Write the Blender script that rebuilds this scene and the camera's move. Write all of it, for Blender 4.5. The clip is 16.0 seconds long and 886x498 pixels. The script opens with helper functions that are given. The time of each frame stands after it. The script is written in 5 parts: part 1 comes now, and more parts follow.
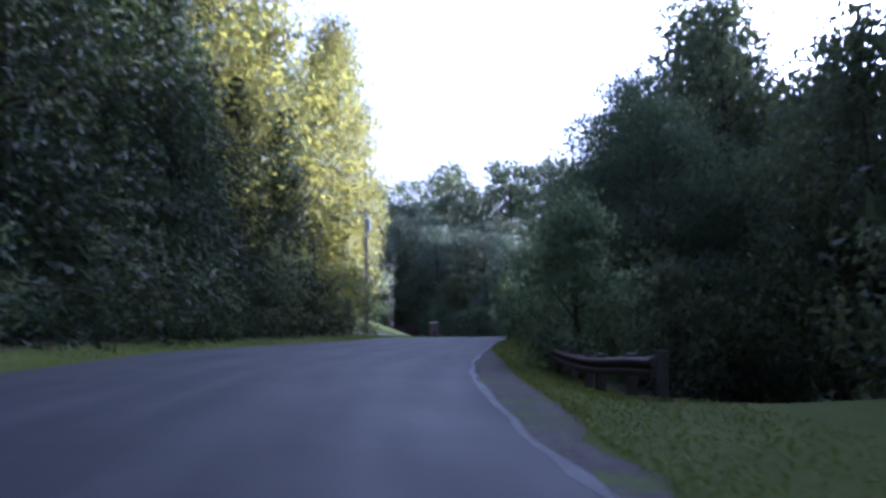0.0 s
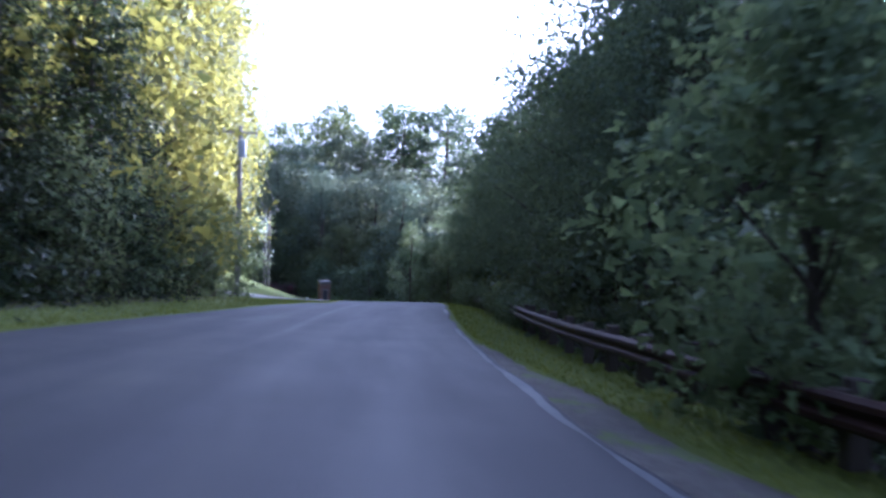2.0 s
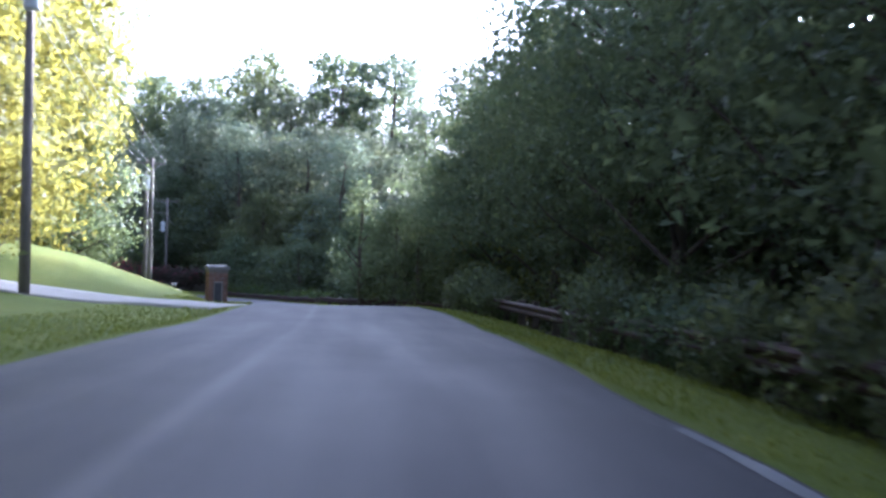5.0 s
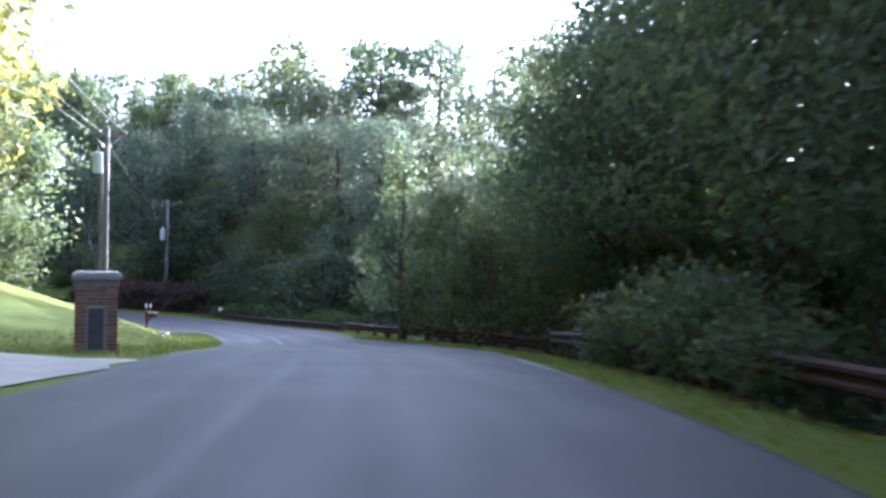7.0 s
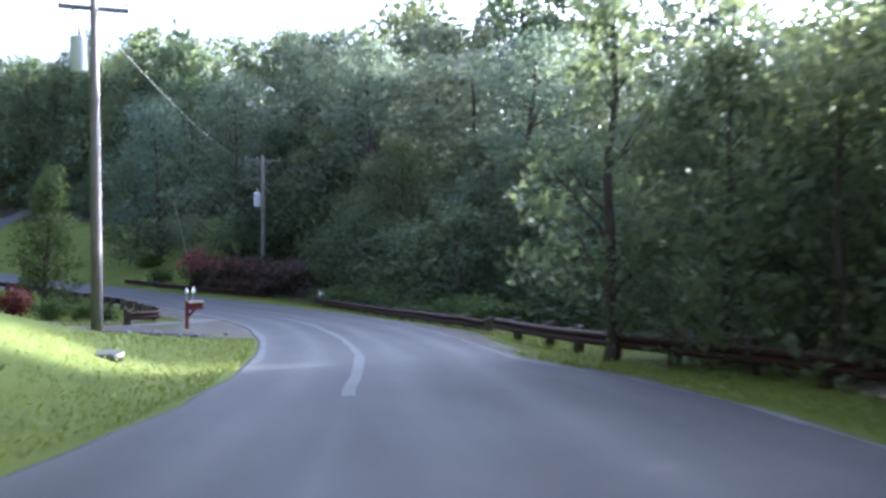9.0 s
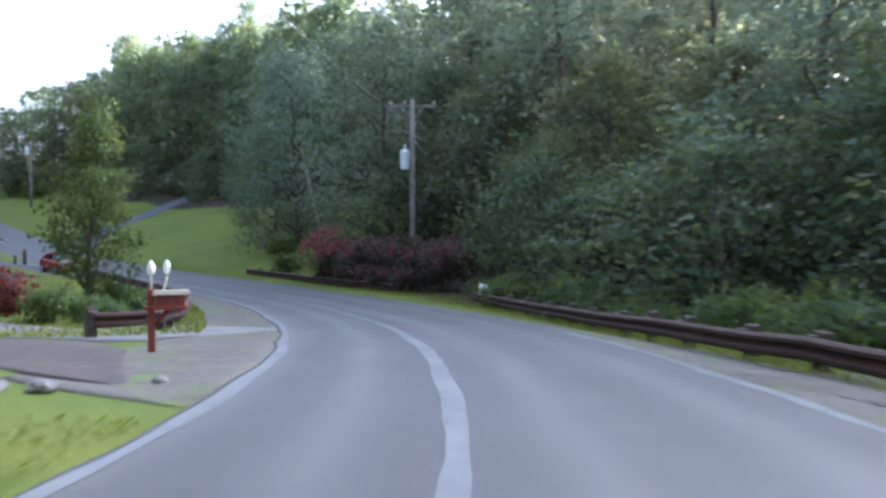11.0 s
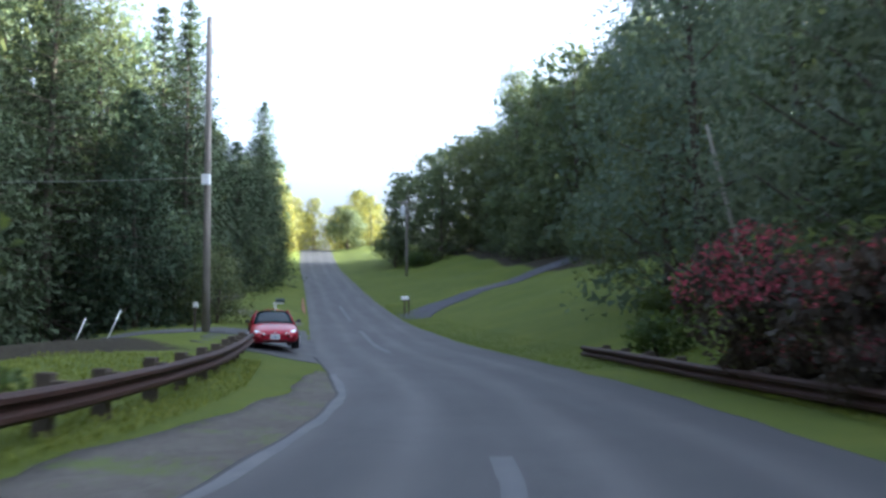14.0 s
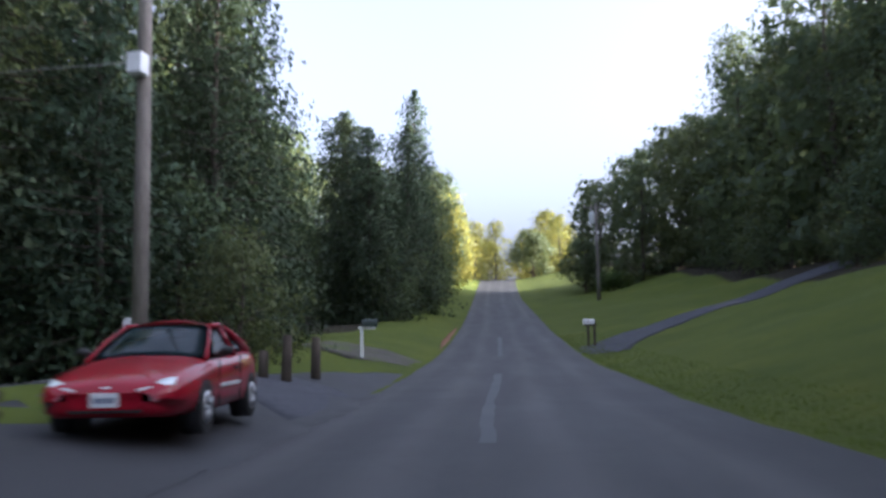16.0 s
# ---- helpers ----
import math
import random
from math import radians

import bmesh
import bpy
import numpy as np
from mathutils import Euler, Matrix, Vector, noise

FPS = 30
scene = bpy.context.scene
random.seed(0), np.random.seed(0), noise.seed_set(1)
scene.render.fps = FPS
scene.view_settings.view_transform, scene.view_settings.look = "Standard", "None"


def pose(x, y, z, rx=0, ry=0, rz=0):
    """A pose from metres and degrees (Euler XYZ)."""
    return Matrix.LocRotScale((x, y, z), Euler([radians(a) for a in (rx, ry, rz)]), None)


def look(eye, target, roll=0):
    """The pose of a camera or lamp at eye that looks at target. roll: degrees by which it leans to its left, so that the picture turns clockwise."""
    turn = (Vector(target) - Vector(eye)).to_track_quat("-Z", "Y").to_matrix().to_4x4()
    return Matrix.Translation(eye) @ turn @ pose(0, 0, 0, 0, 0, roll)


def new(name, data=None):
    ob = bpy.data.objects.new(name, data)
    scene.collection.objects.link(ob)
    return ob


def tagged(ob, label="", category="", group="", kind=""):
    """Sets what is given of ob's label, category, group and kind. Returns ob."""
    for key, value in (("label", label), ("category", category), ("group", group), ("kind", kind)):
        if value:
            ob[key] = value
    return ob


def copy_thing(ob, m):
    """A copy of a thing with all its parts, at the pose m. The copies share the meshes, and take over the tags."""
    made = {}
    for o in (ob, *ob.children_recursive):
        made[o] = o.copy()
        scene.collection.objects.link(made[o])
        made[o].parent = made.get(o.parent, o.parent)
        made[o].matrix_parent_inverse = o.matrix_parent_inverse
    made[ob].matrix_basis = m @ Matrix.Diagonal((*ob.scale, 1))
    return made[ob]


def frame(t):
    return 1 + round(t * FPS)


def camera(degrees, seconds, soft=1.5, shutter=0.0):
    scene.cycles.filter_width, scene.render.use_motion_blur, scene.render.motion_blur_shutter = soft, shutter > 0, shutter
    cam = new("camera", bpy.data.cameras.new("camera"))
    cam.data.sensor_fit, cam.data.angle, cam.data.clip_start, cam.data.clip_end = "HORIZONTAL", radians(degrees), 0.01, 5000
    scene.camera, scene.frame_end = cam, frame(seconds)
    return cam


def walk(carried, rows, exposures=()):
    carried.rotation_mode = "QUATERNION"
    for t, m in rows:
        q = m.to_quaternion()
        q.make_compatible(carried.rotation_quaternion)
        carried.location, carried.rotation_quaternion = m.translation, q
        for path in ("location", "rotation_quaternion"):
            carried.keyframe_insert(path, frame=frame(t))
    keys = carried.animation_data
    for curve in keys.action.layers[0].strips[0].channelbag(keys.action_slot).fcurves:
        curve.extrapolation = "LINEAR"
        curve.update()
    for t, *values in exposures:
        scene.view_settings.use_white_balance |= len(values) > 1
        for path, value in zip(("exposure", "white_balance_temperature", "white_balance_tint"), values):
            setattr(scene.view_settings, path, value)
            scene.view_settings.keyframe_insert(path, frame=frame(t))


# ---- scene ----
import colorsys
import itertools

cam = camera(53.19, 16.0, soft=2.8, shutter=0.5)
# seconds, eye x y z, then pitch from straight down, roll and heading in degrees
ROWS = [
    (0.0, -0.120, -0.031, 1.200, 91.665, 0.606, -0.007),
    (0.5, -0.661, 3.947, 0.975, 89.508, 0.412, -2.294),
    (1.0, -1.017, 8.072, 0.809, 88.790, 0.216, -4.291),
    (1.5, -1.277, 12.299, 0.612, 88.133, -0.442, -6.348),
    (2.0, -1.477, 16.588, 0.424, 89.064, -1.569, -8.016),
    (2.5, -1.492, 20.903, 0.210, 88.302, -1.434, -9.155),
    (3.0, -1.347, 25.253, -0.019, 86.624, -1.338, -10.125),
    (3.5, -1.077, 29.625, -0.266, 85.961, -1.760, -11.633),
    (4.0, -0.809, 34.015, -0.510, 86.806, -2.111, -12.636),
    (6.5, 2.000, 56.700, -1.745, 88.958, -2.216, -11.040),
    (7.0, 2.503, 61.363, -2.155, 89.144, -1.548, -9.714),
    (7.5, 2.990, 66.208, -2.444, 88.513, -1.267, -7.717),
    (8.0, 3.453, 71.031, -2.729, 88.157, -1.740, -5.446),
    (10.5, 2.536, 93.792, -5.101, 87.449, 1.217, 7.324),
    (11.0, 2.101, 98.594, -5.529, 87.687, 0.140, 11.197),
    (11.5, 1.386, 103.376, -5.960, 89.269, 0.538, 15.710),
    (12.0, 0.429, 108.168, -6.303, 89.161, 0.834, 20.713),
    (12.5, -0.934, 112.934, -6.625, 89.329, 0.505, 25.387),
    (13.0, -2.609, 117.610, -6.971, 90.160, -0.130, 30.000),
    (13.5, -4.713, 122.167, -7.304, 91.793, 0.031, 34.533),
    (14.0, -7.049, 126.551, -7.599, 93.422, 0.191, 38.948),
    (14.5, -9.708, 130.799, -7.822, 93.737, 0.311, 42.694),
    (15.0, -12.857, 134.916, -8.013, 95.545, 0.351, 46.903),
    (15.5, -16.318, 138.863, -8.160, 96.656, 1.215, 49.838),
    (16.0, -20.099, 142.682, -8.198, 96.094, 1.016, 51.943),
]
walk(cam, [(t, pose(x, y, z, rx, ry, rz)) for t, x, y, z, rx, ry, rz in ROWS],
     exposures=[(0.0, 1.75, 4400, 32), (1.5, 2.15, 4350, 31), (4.0, 2.64, 4600, 27), (7.0, 2.98, 4740, 20), (8.0, 2.92, 4660, 21), (10.5, 3.5, 5120, 17), (12.5, 3.18, 5080, 13), (14.0, 2.82, 5150, 10), (15.0, 2.55, 5350, 13), (16.0, 2.3, 5350, 19)])

# ---- daylight: a low sun ahead and to the right, clear sky ----
SUN_AZIMUTH, SUN_HEIGHT = 48.0, 15.0
world = bpy.data.worlds.new("sky")
scene.world = world
world.use_nodes = True
wn = world.node_tree
sky = wn.nodes.new("ShaderNodeTexSky")
sky.sky_type, sky.sun_disc = "NISHITA", False
sky.sun_elevation, sky.sun_rotation = radians(SUN_HEIGHT), radians(SUN_AZIMUTH)
sky.dust_density, sky.air_density = 8.0, 0.7
sky.ozone_density = 0.6
hazy = wn.nodes.new("ShaderNodeHueSaturation")
hazy.inputs["Saturation"].default_value = 0.35
wn.links.new(sky.outputs[0], hazy.inputs["Color"])
wn.links.new(hazy.outputs[0], wn.nodes["Background"].inputs[0])
wn.nodes["Background"].inputs[1].default_value = 0.15
sun = new("sun", bpy.data.lights.new("sun", "SUN"))
sun.data.energy, sun.data.angle, sun.data.color = 5.0, radians(0.6), (1.0, 0.86, 0.62)
a, e = radians(SUN_AZIMUTH), radians(SUN_HEIGHT)
sun.matrix_world = look((120, 120, 80), Vector((120, 120, 80)) - Vector((math.sin(a) * math.cos(e), math.cos(a) * math.cos(e), math.sin(e))))


# ---- materials ----
def rgb(r, g, b):
    return (r, g, b, 1.0)


class Mat:
    """A small builder of node materials."""

    def __init__(self, name):
        self.m = bpy.data.materials.new(name)
        self.m.use_nodes = True
        self.t = self.m.node_tree
        self.bsdf = self.t.nodes["Principled BSDF"]
        self.coord = self.t.nodes.new("ShaderNodeTexCoord")

    def node(self, kind, **values):
        n = self.t.nodes.new(kind)
        for k, v in values.items():
            setattr(n, k, v)
        return n

    def link(self, a, b):
        self.t.links.new(a, b)

    def noise(self, scale, detail=4.0, rough=0.6, world=True, stretch=None):
        n = self.node("ShaderNodeTexNoise")
        n.inputs["Scale"].default_value = scale
        n.inputs["Detail"].default_value = detail
        n.inputs["Roughness"].default_value = rough
        src = self.node("ShaderNodeNewGeometry").outputs["Position"] if world else self.coord.outputs["Object"]
        if stretch:
            m = self.node("ShaderNodeMapping")
            m.inputs["Scale"].default_value = stretch
            self.link(src, m.inputs[0])
            src = m.outputs[0]
        self.link(src, n.inputs["Vector"])
        return n.outputs[0]

    def ramp(self, fac, stops):
        r = self.node("ShaderNodeValToRGB")
        el = r.color_ramp.elements
        while len(el) < len(stops):
            el.new(0.5)
        for e_, (p, c) in zip(el, stops):
            e_.position, e_.color = p, c
        self.link(fac, r.inputs[0])
        return r.outputs[0]

    def mix(self, fac, a_, b_, mode="MIX"):
        n = self.node("ShaderNodeMix", data_type="RGBA", blend_type=mode)
        for sock, v in ((n.inputs[0], fac), (n.inputs[6], a_), (n.inputs[7], b_)):
            if hasattr(v, "is_linked"):
                self.link(v, sock)
            else:
                sock.default_value = v
        return n.outputs[2]

    def math(self, op, a_, b_=0.0):
        n = self.node("ShaderNodeMath", operation=op)
        for sock, v in ((n.inputs[0], a_), (n.inputs[1], b_)):
            if hasattr(v, "is_linked"):
                self.link(v, sock)
            else:
                sock.default_value = v
        return n.outputs[0]

    def bump(self, height, strength=0.3, distance=0.02):
        b = self.node("ShaderNodeBump")
        b.inputs["Strength"].default_value = strength
        b.inputs["Distance"].default_value = distance
        self.link(height, b.inputs["Height"])
        self.link(b.outputs[0], self.bsdf.inputs["Normal"])

    def attr(self, name):
        return self.node("ShaderNodeAttribute", attribute_name=name).outputs["Fac"]

    def done(self, colour, rough=0.8, metal=0.0, spec=0.5):
        if hasattr(colour, "is_linked"):
            self.link(colour, self.bsdf.inputs["Base Color"])
        else:
            self.bsdf.inputs["Base Color"].default_value = colour
        if hasattr(rough, "is_linked"):
            self.link(rough, self.bsdf.inputs["Roughness"])
        else:
            self.bsdf.inputs["Roughness"].default_value = rough
        self.bsdf.inputs["Metallic"].default_value = metal
        self.bsdf.inputs["Specular IOR Level"].default_value = spec
        return self.m


def plain(name, colour, rough=0.6, metal=0.0, vary=0.25, scale=6.0, relief=0.0, spec=0.5):
    m = Mat(name)
    n = m.noise(scale, 6.0, 0.65, world=False)
    lo = rgb(*[c * (1 - vary) for c in colour])
    hi = rgb(*[min(1.0, c * (1 + vary)) for c in colour])
    c = m.ramp(n, [(0.3, lo), (0.7, hi)])
    if relief:
        m.bump(m.noise(scale * 6, 4.0, 0.6, world=False), relief, 0.01)
    return m.done(c, rough, metal, spec)


def asphalt_material():
    m = Mat("asphalt")
    grain = m.noise(90.0, 2.0, 0.7)
    streak = m.node("ShaderNodeTexNoise")
    streak.inputs["Scale"].default_value, streak.inputs["Detail"].default_value = 1.3, 5.0
    m.link(m.node("ShaderNodeAttribute", attribute_name="lane").outputs["Vector"], streak.inputs["Vector"])
    patch = m.math("ADD", m.math("MULTIPLY", m.noise(0.55, 5.0, 0.6), 0.35), m.math("MULTIPLY", streak.outputs[0], 0.65))
    c = m.ramp(patch, [(0.32, rgb(0.056, 0.060, 0.070)), (0.68, rgb(0.086, 0.090, 0.100))])
    c = m.mix(0.5, c, m.ramp(grain, [(0.35, rgb(0.035, 0.036, 0.04)), (0.65, rgb(0.125, 0.128, 0.135))]))
    # paler tracks where wheels have polished the stone, darker oil strip between
    track = m.attr("track")
    c = m.mix(m.math("MULTIPLY", m.math("MAXIMUM", track, 0.0), 0.5), c, rgb(0.15, 0.15, 0.155))
    c = m.mix(m.math("MULTIPLY", m.math("MAXIMUM", m.math("MULTIPLY", track, -1.0), 0.0), 0.5), c, rgb(0.03, 0.032, 0.04))
    # darker along the first stretch, paler round the bend
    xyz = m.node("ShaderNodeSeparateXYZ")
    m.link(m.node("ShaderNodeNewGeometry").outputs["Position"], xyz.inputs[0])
    bend_mix = m.math("ADD", m.math("MULTIPLY", m.math("SUBTRACT", xyz.outputs[1], 80.0), 0.04), m.math("MULTIPLY", patch, 0.4))
    c = m.mix(1.0, c, m.ramp(bend_mix, [(0.0, rgb(0.32, 0.322, 0.338)), (1.0, rgb(0.58, 0.566, 0.55))]), "MULTIPLY")
    # tar-filled cracks
    v = m.node("ShaderNodeTexVoronoi", feature="DISTANCE_TO_EDGE")
    v.inputs["Scale"].default_value = 0.22
    w = m.node("ShaderNodeMapping")
    warp = m.noise(0.8, 4.0, 0.6)
    geo = m.node("ShaderNodeNewGeometry")
    add = m.node("ShaderNodeVectorMath", operation="ADD")
    cmb = m.node("ShaderNodeCombineXYZ")
    m.link(warp, cmb.inputs[0])
    m.link(m.noise(1.1, 4.0, 0.6), cmb.inputs[1])
    m.link(geo.outputs["Position"], add.inputs[0])
    m.link(cmb.outputs[0], add.inputs[1])
    m.link(add.outputs[0], v.inputs["Vector"])
    crack = m.ramp(v.outputs[0], [(0.004, rgb(1, 1, 1)), (0.012, rgb(0, 0, 0))])
    c = m.mix(m.math("MULTIPLY", crack, 0.2), c, rgb(0.03, 0.03, 0.032))
    m.bump(grain, 0.35, 0.006)
    return m.done(c, m.ramp(patch, [(0.3, rgb(0.62, 0.62, 0.62)), (0.7, rgb(0.8, 0.8, 0.8))]), 0.0, 0.28)


def ground_material():
    m = Mat("ground_cover")
    lawn = m.attr("lawn")
    n1, n2, n3 = m.noise(0.35, 5.0), m.noise(4.0, 5.0, 0.7), m.noise(30.0, 3.0, 0.7)
    g = m.ramp(n1, [(0.3, rgb(0.060, 0.087, 0.012)), (0.55, rgb(0.097, 0.120, 0.014)), (0.75, rgb(0.148, 0.146, 0.018))])
    g = m.mix(0.45, g, m.ramp(n3, [(0.3, rgb(0.030, 0.052, 0.009)), (0.7, rgb(0.14, 0.170, 0.028))]))
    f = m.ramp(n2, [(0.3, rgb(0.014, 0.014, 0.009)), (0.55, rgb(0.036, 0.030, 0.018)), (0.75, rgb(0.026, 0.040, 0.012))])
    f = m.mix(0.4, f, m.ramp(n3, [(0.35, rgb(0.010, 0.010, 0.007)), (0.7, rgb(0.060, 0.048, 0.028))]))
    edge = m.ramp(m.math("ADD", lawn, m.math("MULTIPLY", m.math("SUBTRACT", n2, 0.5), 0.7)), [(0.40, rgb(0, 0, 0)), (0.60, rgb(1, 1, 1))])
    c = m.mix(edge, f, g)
    m.bump(n3, 0.8, 0.05)
    return m.done(c, 0.95, 0.0, 0.2)


def gravel_material(name, lo, hi, grown=0.0):
    m = Mat(name)
    v = m.node("ShaderNodeTexVoronoi")
    v.inputs["Scale"].default_value = 38.0
    m.link(m.node("ShaderNodeNewGeometry").outputs["Position"], v.inputs["Vector"])
    hsv = m.node("ShaderNodeHueSaturation")
    hsv.inputs["Saturation"].default_value = 0.25
    m.link(v.outputs["Color"], hsv.inputs["Color"])
    c = m.mix(0.45, m.ramp(m.noise(0.9, 6.0, 0.7), [(0.3, lo), (0.7, hi)]), hsv.outputs[0], "OVERLAY")
    c = m.mix(0.5, c, m.ramp(m.noise(7.0, 5.0, 0.75), [(0.3, rgb(*[0.4 * k for k in lo[:3]])), (0.7, hi)]))
    if grown:
        w = m.ramp(m.math("ADD", m.math("MULTIPLY", m.noise(0.8, 4.0, 0.6), 0.6), m.math("MULTIPLY", m.noise(9.0, 4.0, 0.7), 0.4)), [(1 - grown, rgb(0, 0, 0)), (1.08 - grown, rgb(1, 1, 1))])
        c = m.mix(w, c, rgb(0.10, 0.13, 0.035))
    m.bump(v.outputs["Distance"], 0.8, 0.03)
    return m.done(c, 0.92, 0.0, 0.25)


def leaf_material(name, dark, light, glow, through_=0.45, gloss=0.35):
    m = Mat(name)
    geo, info = m.node("ShaderNodeNewGeometry"), m.node("ShaderNodeObjectInfo")
    # leaf to leaf a little, spray to spray a little, bough to bough more
    spot = m.math("ADD", m.math("MULTIPLY", geo.outputs["Random Per Island"], 0.18), m.math("MULTIPLY", m.noise(0.55, 3.0, 0.6), 0.55))
    spot = m.math("ADD", spot, m.math("MULTIPLY", m.noise(5.0, 3.0, 0.7), 0.27))
    c = m.ramp(spot, [(0.28, dark), (0.62, light), (0.95, rgb(*[min(1, k * 1.25) for k in light[:3]]))])
    tint = m.ramp(info.outputs["Random"], [(0.0, rgb(0.75, 0.9, 0.9)), (0.5, rgb(1.0, 1.0, 0.9)), (1.0, rgb(1.15, 1.0, 0.75))])
    c = m.mix(1.0, c, tint, "MULTIPLY")
    m.done(c, 0.62, 0.0, gloss)
    tr = m.node("ShaderNodeBsdfTranslucent")
    m.link(m.mix(0.4, c, glow), tr.inputs[0])
    mix = m.node("ShaderNodeMixShader")
    mix.inputs[0].default_value = through_
    m.link(m.bsdf.outputs[0], mix.inputs[1])
    m.link(tr.outputs[0], mix.inputs[2])
    m.link(mix.outputs[0], m.t.nodes["Material Output"].inputs[0])
    return m.m


def bark_material(name, lo, hi):
    m = Mat(name)
    n = m.noise(7.0, 6.0, 0.7, world=False, stretch=(1.0, 1.0, 0.18))
    m.bump(n, 0.9, 0.03)
    return m.done(m.ramp(n, [(0.3, lo), (0.7, hi)]), 0.9, 0.0, 0.2)


def rust_material():
    m = Mat("weathered_steel")
    n, s = m.noise(2.0, 6.0, 0.7), m.noise(40.0, 3.0, 0.7)
    c = m.ramp(n, [(0.3, rgb(0.011, 0.005, 0.004)), (0.55, rgb(0.024, 0.010, 0.007)), (0.8, rgb(0.055, 0.025, 0.017))])
    c = m.mix(0.3, c, m.ramp(s, [(0.3, rgb(0.014, 0.006, 0.004)), (0.7, rgb(0.09, 0.045, 0.03))]))
    m.bump(s, 0.3, 0.004)
    return m.done(c, 0.68, 0.12, 0.25)


def wood_material(name, lo, hi):
    m = Mat(name)
    n = m.noise(5.0, 6.0, 0.7, world=False, stretch=(6.0, 6.0, 0.6))
    k = m.noise(1.3, 4.0, 0.6, world=True)
    c = m.mix(0.35, m.ramp(n, [(0.3, lo), (0.7, hi)]), m.ramp(k, [(0.35, lo), (0.65, hi)]))
    m.bump(n, 0.5, 0.01)
    return m.done(c, 0.85, 0.0, 0.25)


def line_paint(name, colour, cover):
    """Worn road paint: bare asphalt shows through it, finely and in patches."""
    m = Mat(name)
    fine = m.ramp(m.noise(45.0, 4.0, 0.8), [(0.35, rgb(0, 0, 0)), (0.65, rgb(1, 1, 1))])
    broad = m.ramp(m.noise(0.7, 5.0, 0.7), [(cover - 0.16, rgb(1, 1, 1)), (cover + 0.16, rgb(0.12, 0.12, 0.12))])
    c = m.mix(m.math("MULTIPLY", broad, m.math("ADD", m.math("MULTIPLY", fine, 0.55), 0.3)), rgb(0.075, 0.08, 0.09), colour)
    return m.done(c, 0.75, 0.0, 0.3)


ASPHALT = asphalt_material()
GROUND = ground_material()
GRAVEL = gravel_material("gravel", rgb(0.070, 0.063, 0.054), rgb(0.140, 0.129, 0.114), 0.48)
DRIVE = gravel_material("drive_asphalt", rgb(0.062, 0.064, 0.075), rgb(0.105, 0.108, 0.125))
CONCRETE = plain("concrete", (0.20, 0.193, 0.178), 0.85, 0.0, 0.2, 1.5, 0.3)
WORN_CONCRETE = plain("worn_concrete", (0.105, 0.102, 0.098), 0.9, 0.0, 0.3, 1.2, 0.4)
CLAY = plain("red_clay", (0.20, 0.085, 0.045), 0.95, 0.0, 0.35, 1.5, 0.5)
LEAF_OAK = leaf_material("oak_leaves", rgb(0.042, 0.062, 0.040), rgb(0.108, 0.146, 0.082), rgb(0.28, 0.31, 0.09))
LEAF_MAPLE = leaf_material("maple_leaves", rgb(0.045, 0.062, 0.022), rgb(0.125, 0.150, 0.042), rgb(0.66, 0.56, 0.09), 0.52)
# distance haze is put into this paler, bluer leaf colour
LEAF_HILL_HAZE = leaf_material("hazed_hillside_leaves", rgb(0.082, 0.110, 0.084), rgb(0.158, 0.198, 0.146), rgb(0.30, 0.33, 0.16))
LEAF_LOCUST = leaf_material("locust_leaves", rgb(0.100, 0.150, 0.080), rgb(0.20, 0.27, 0.13), rgb(0.34, 0.40, 0.14))
# lightened oak tone: the glow of hazy light is put into the colour
LEAF_BEECH_HAZE = leaf_material("hazed_beech_leaves", rgb(0.056, 0.080, 0.054), rgb(0.135, 0.176, 0.106), rgb(0.30, 0.34, 0.10))
# evergreen tone darkened, with the near wood's shade put into it
LEAF_HEMLOCK_SHADE = leaf_material("shaded_hemlock_sprays", rgb(0.012, 0.020, 0.012), rgb(0.032, 0.047, 0.023), rgb(0.10, 0.13, 0.03), 0.25, 0.1)
# the same tone made paler, with haze put into it
LEAF_PINE_HAZE = leaf_material("hazed_evergreen_sprays", rgb(0.022, 0.036, 0.024), rgb(0.056, 0.080, 0.046), rgb(0.12, 0.15, 0.04), 0.3, 0.2)
LEAF_SHRUB = leaf_material("shrub_leaves", rgb(0.020, 0.040, 0.014), rgb(0.065, 0.105, 0.032), rgb(0.25, 0.30, 0.05))
LEAF_RED = leaf_material("red_leaves", rgb(0.060, 0.018, 0.016), rgb(0.15, 0.040, 0.030), rgb(0.30, 0.06, 0.04))
LEAF_PURPLE = leaf_material("bronze_leaves", rgb(0.022, 0.018, 0.016), rgb(0.060, 0.050, 0.040), rgb(0.14, 0.09, 0.06))
BLOSSOM = leaf_material("pink_blossom", rgb(0.33, 0.045, 0.085), rgb(0.50, 0.105, 0.165), rgb(0.5, 0.09, 0.15))
GRASS = leaf_material("grass_blades", rgb(0.074, 0.110, 0.016), rgb(0.165, 0.188, 0.030), rgb(0.31, 0.34, 0.045), 0.3)
BARK = bark_material("bark", rgb(0.030, 0.024, 0.018), rgb(0.11, 0.09, 0.07))
PALE_BARK = bark_material("pale_bark", rgb(0.20, 0.18, 0.15), rgb(0.42, 0.39, 0.34))
RUST = rust_material()
POST_WOOD = wood_material("post_timber", rgb(0.035, 0.028, 0.022), rgb(0.105, 0.085, 0.066))
POLE_WOOD = wood_material("pole_timber", rgb(0.10, 0.088, 0.076), rgb(0.24, 0.218, 0.195))
EDGE_LINE = line_paint("worn_edge_paint", rgb(0.175, 0.175, 0.175), 0.46)
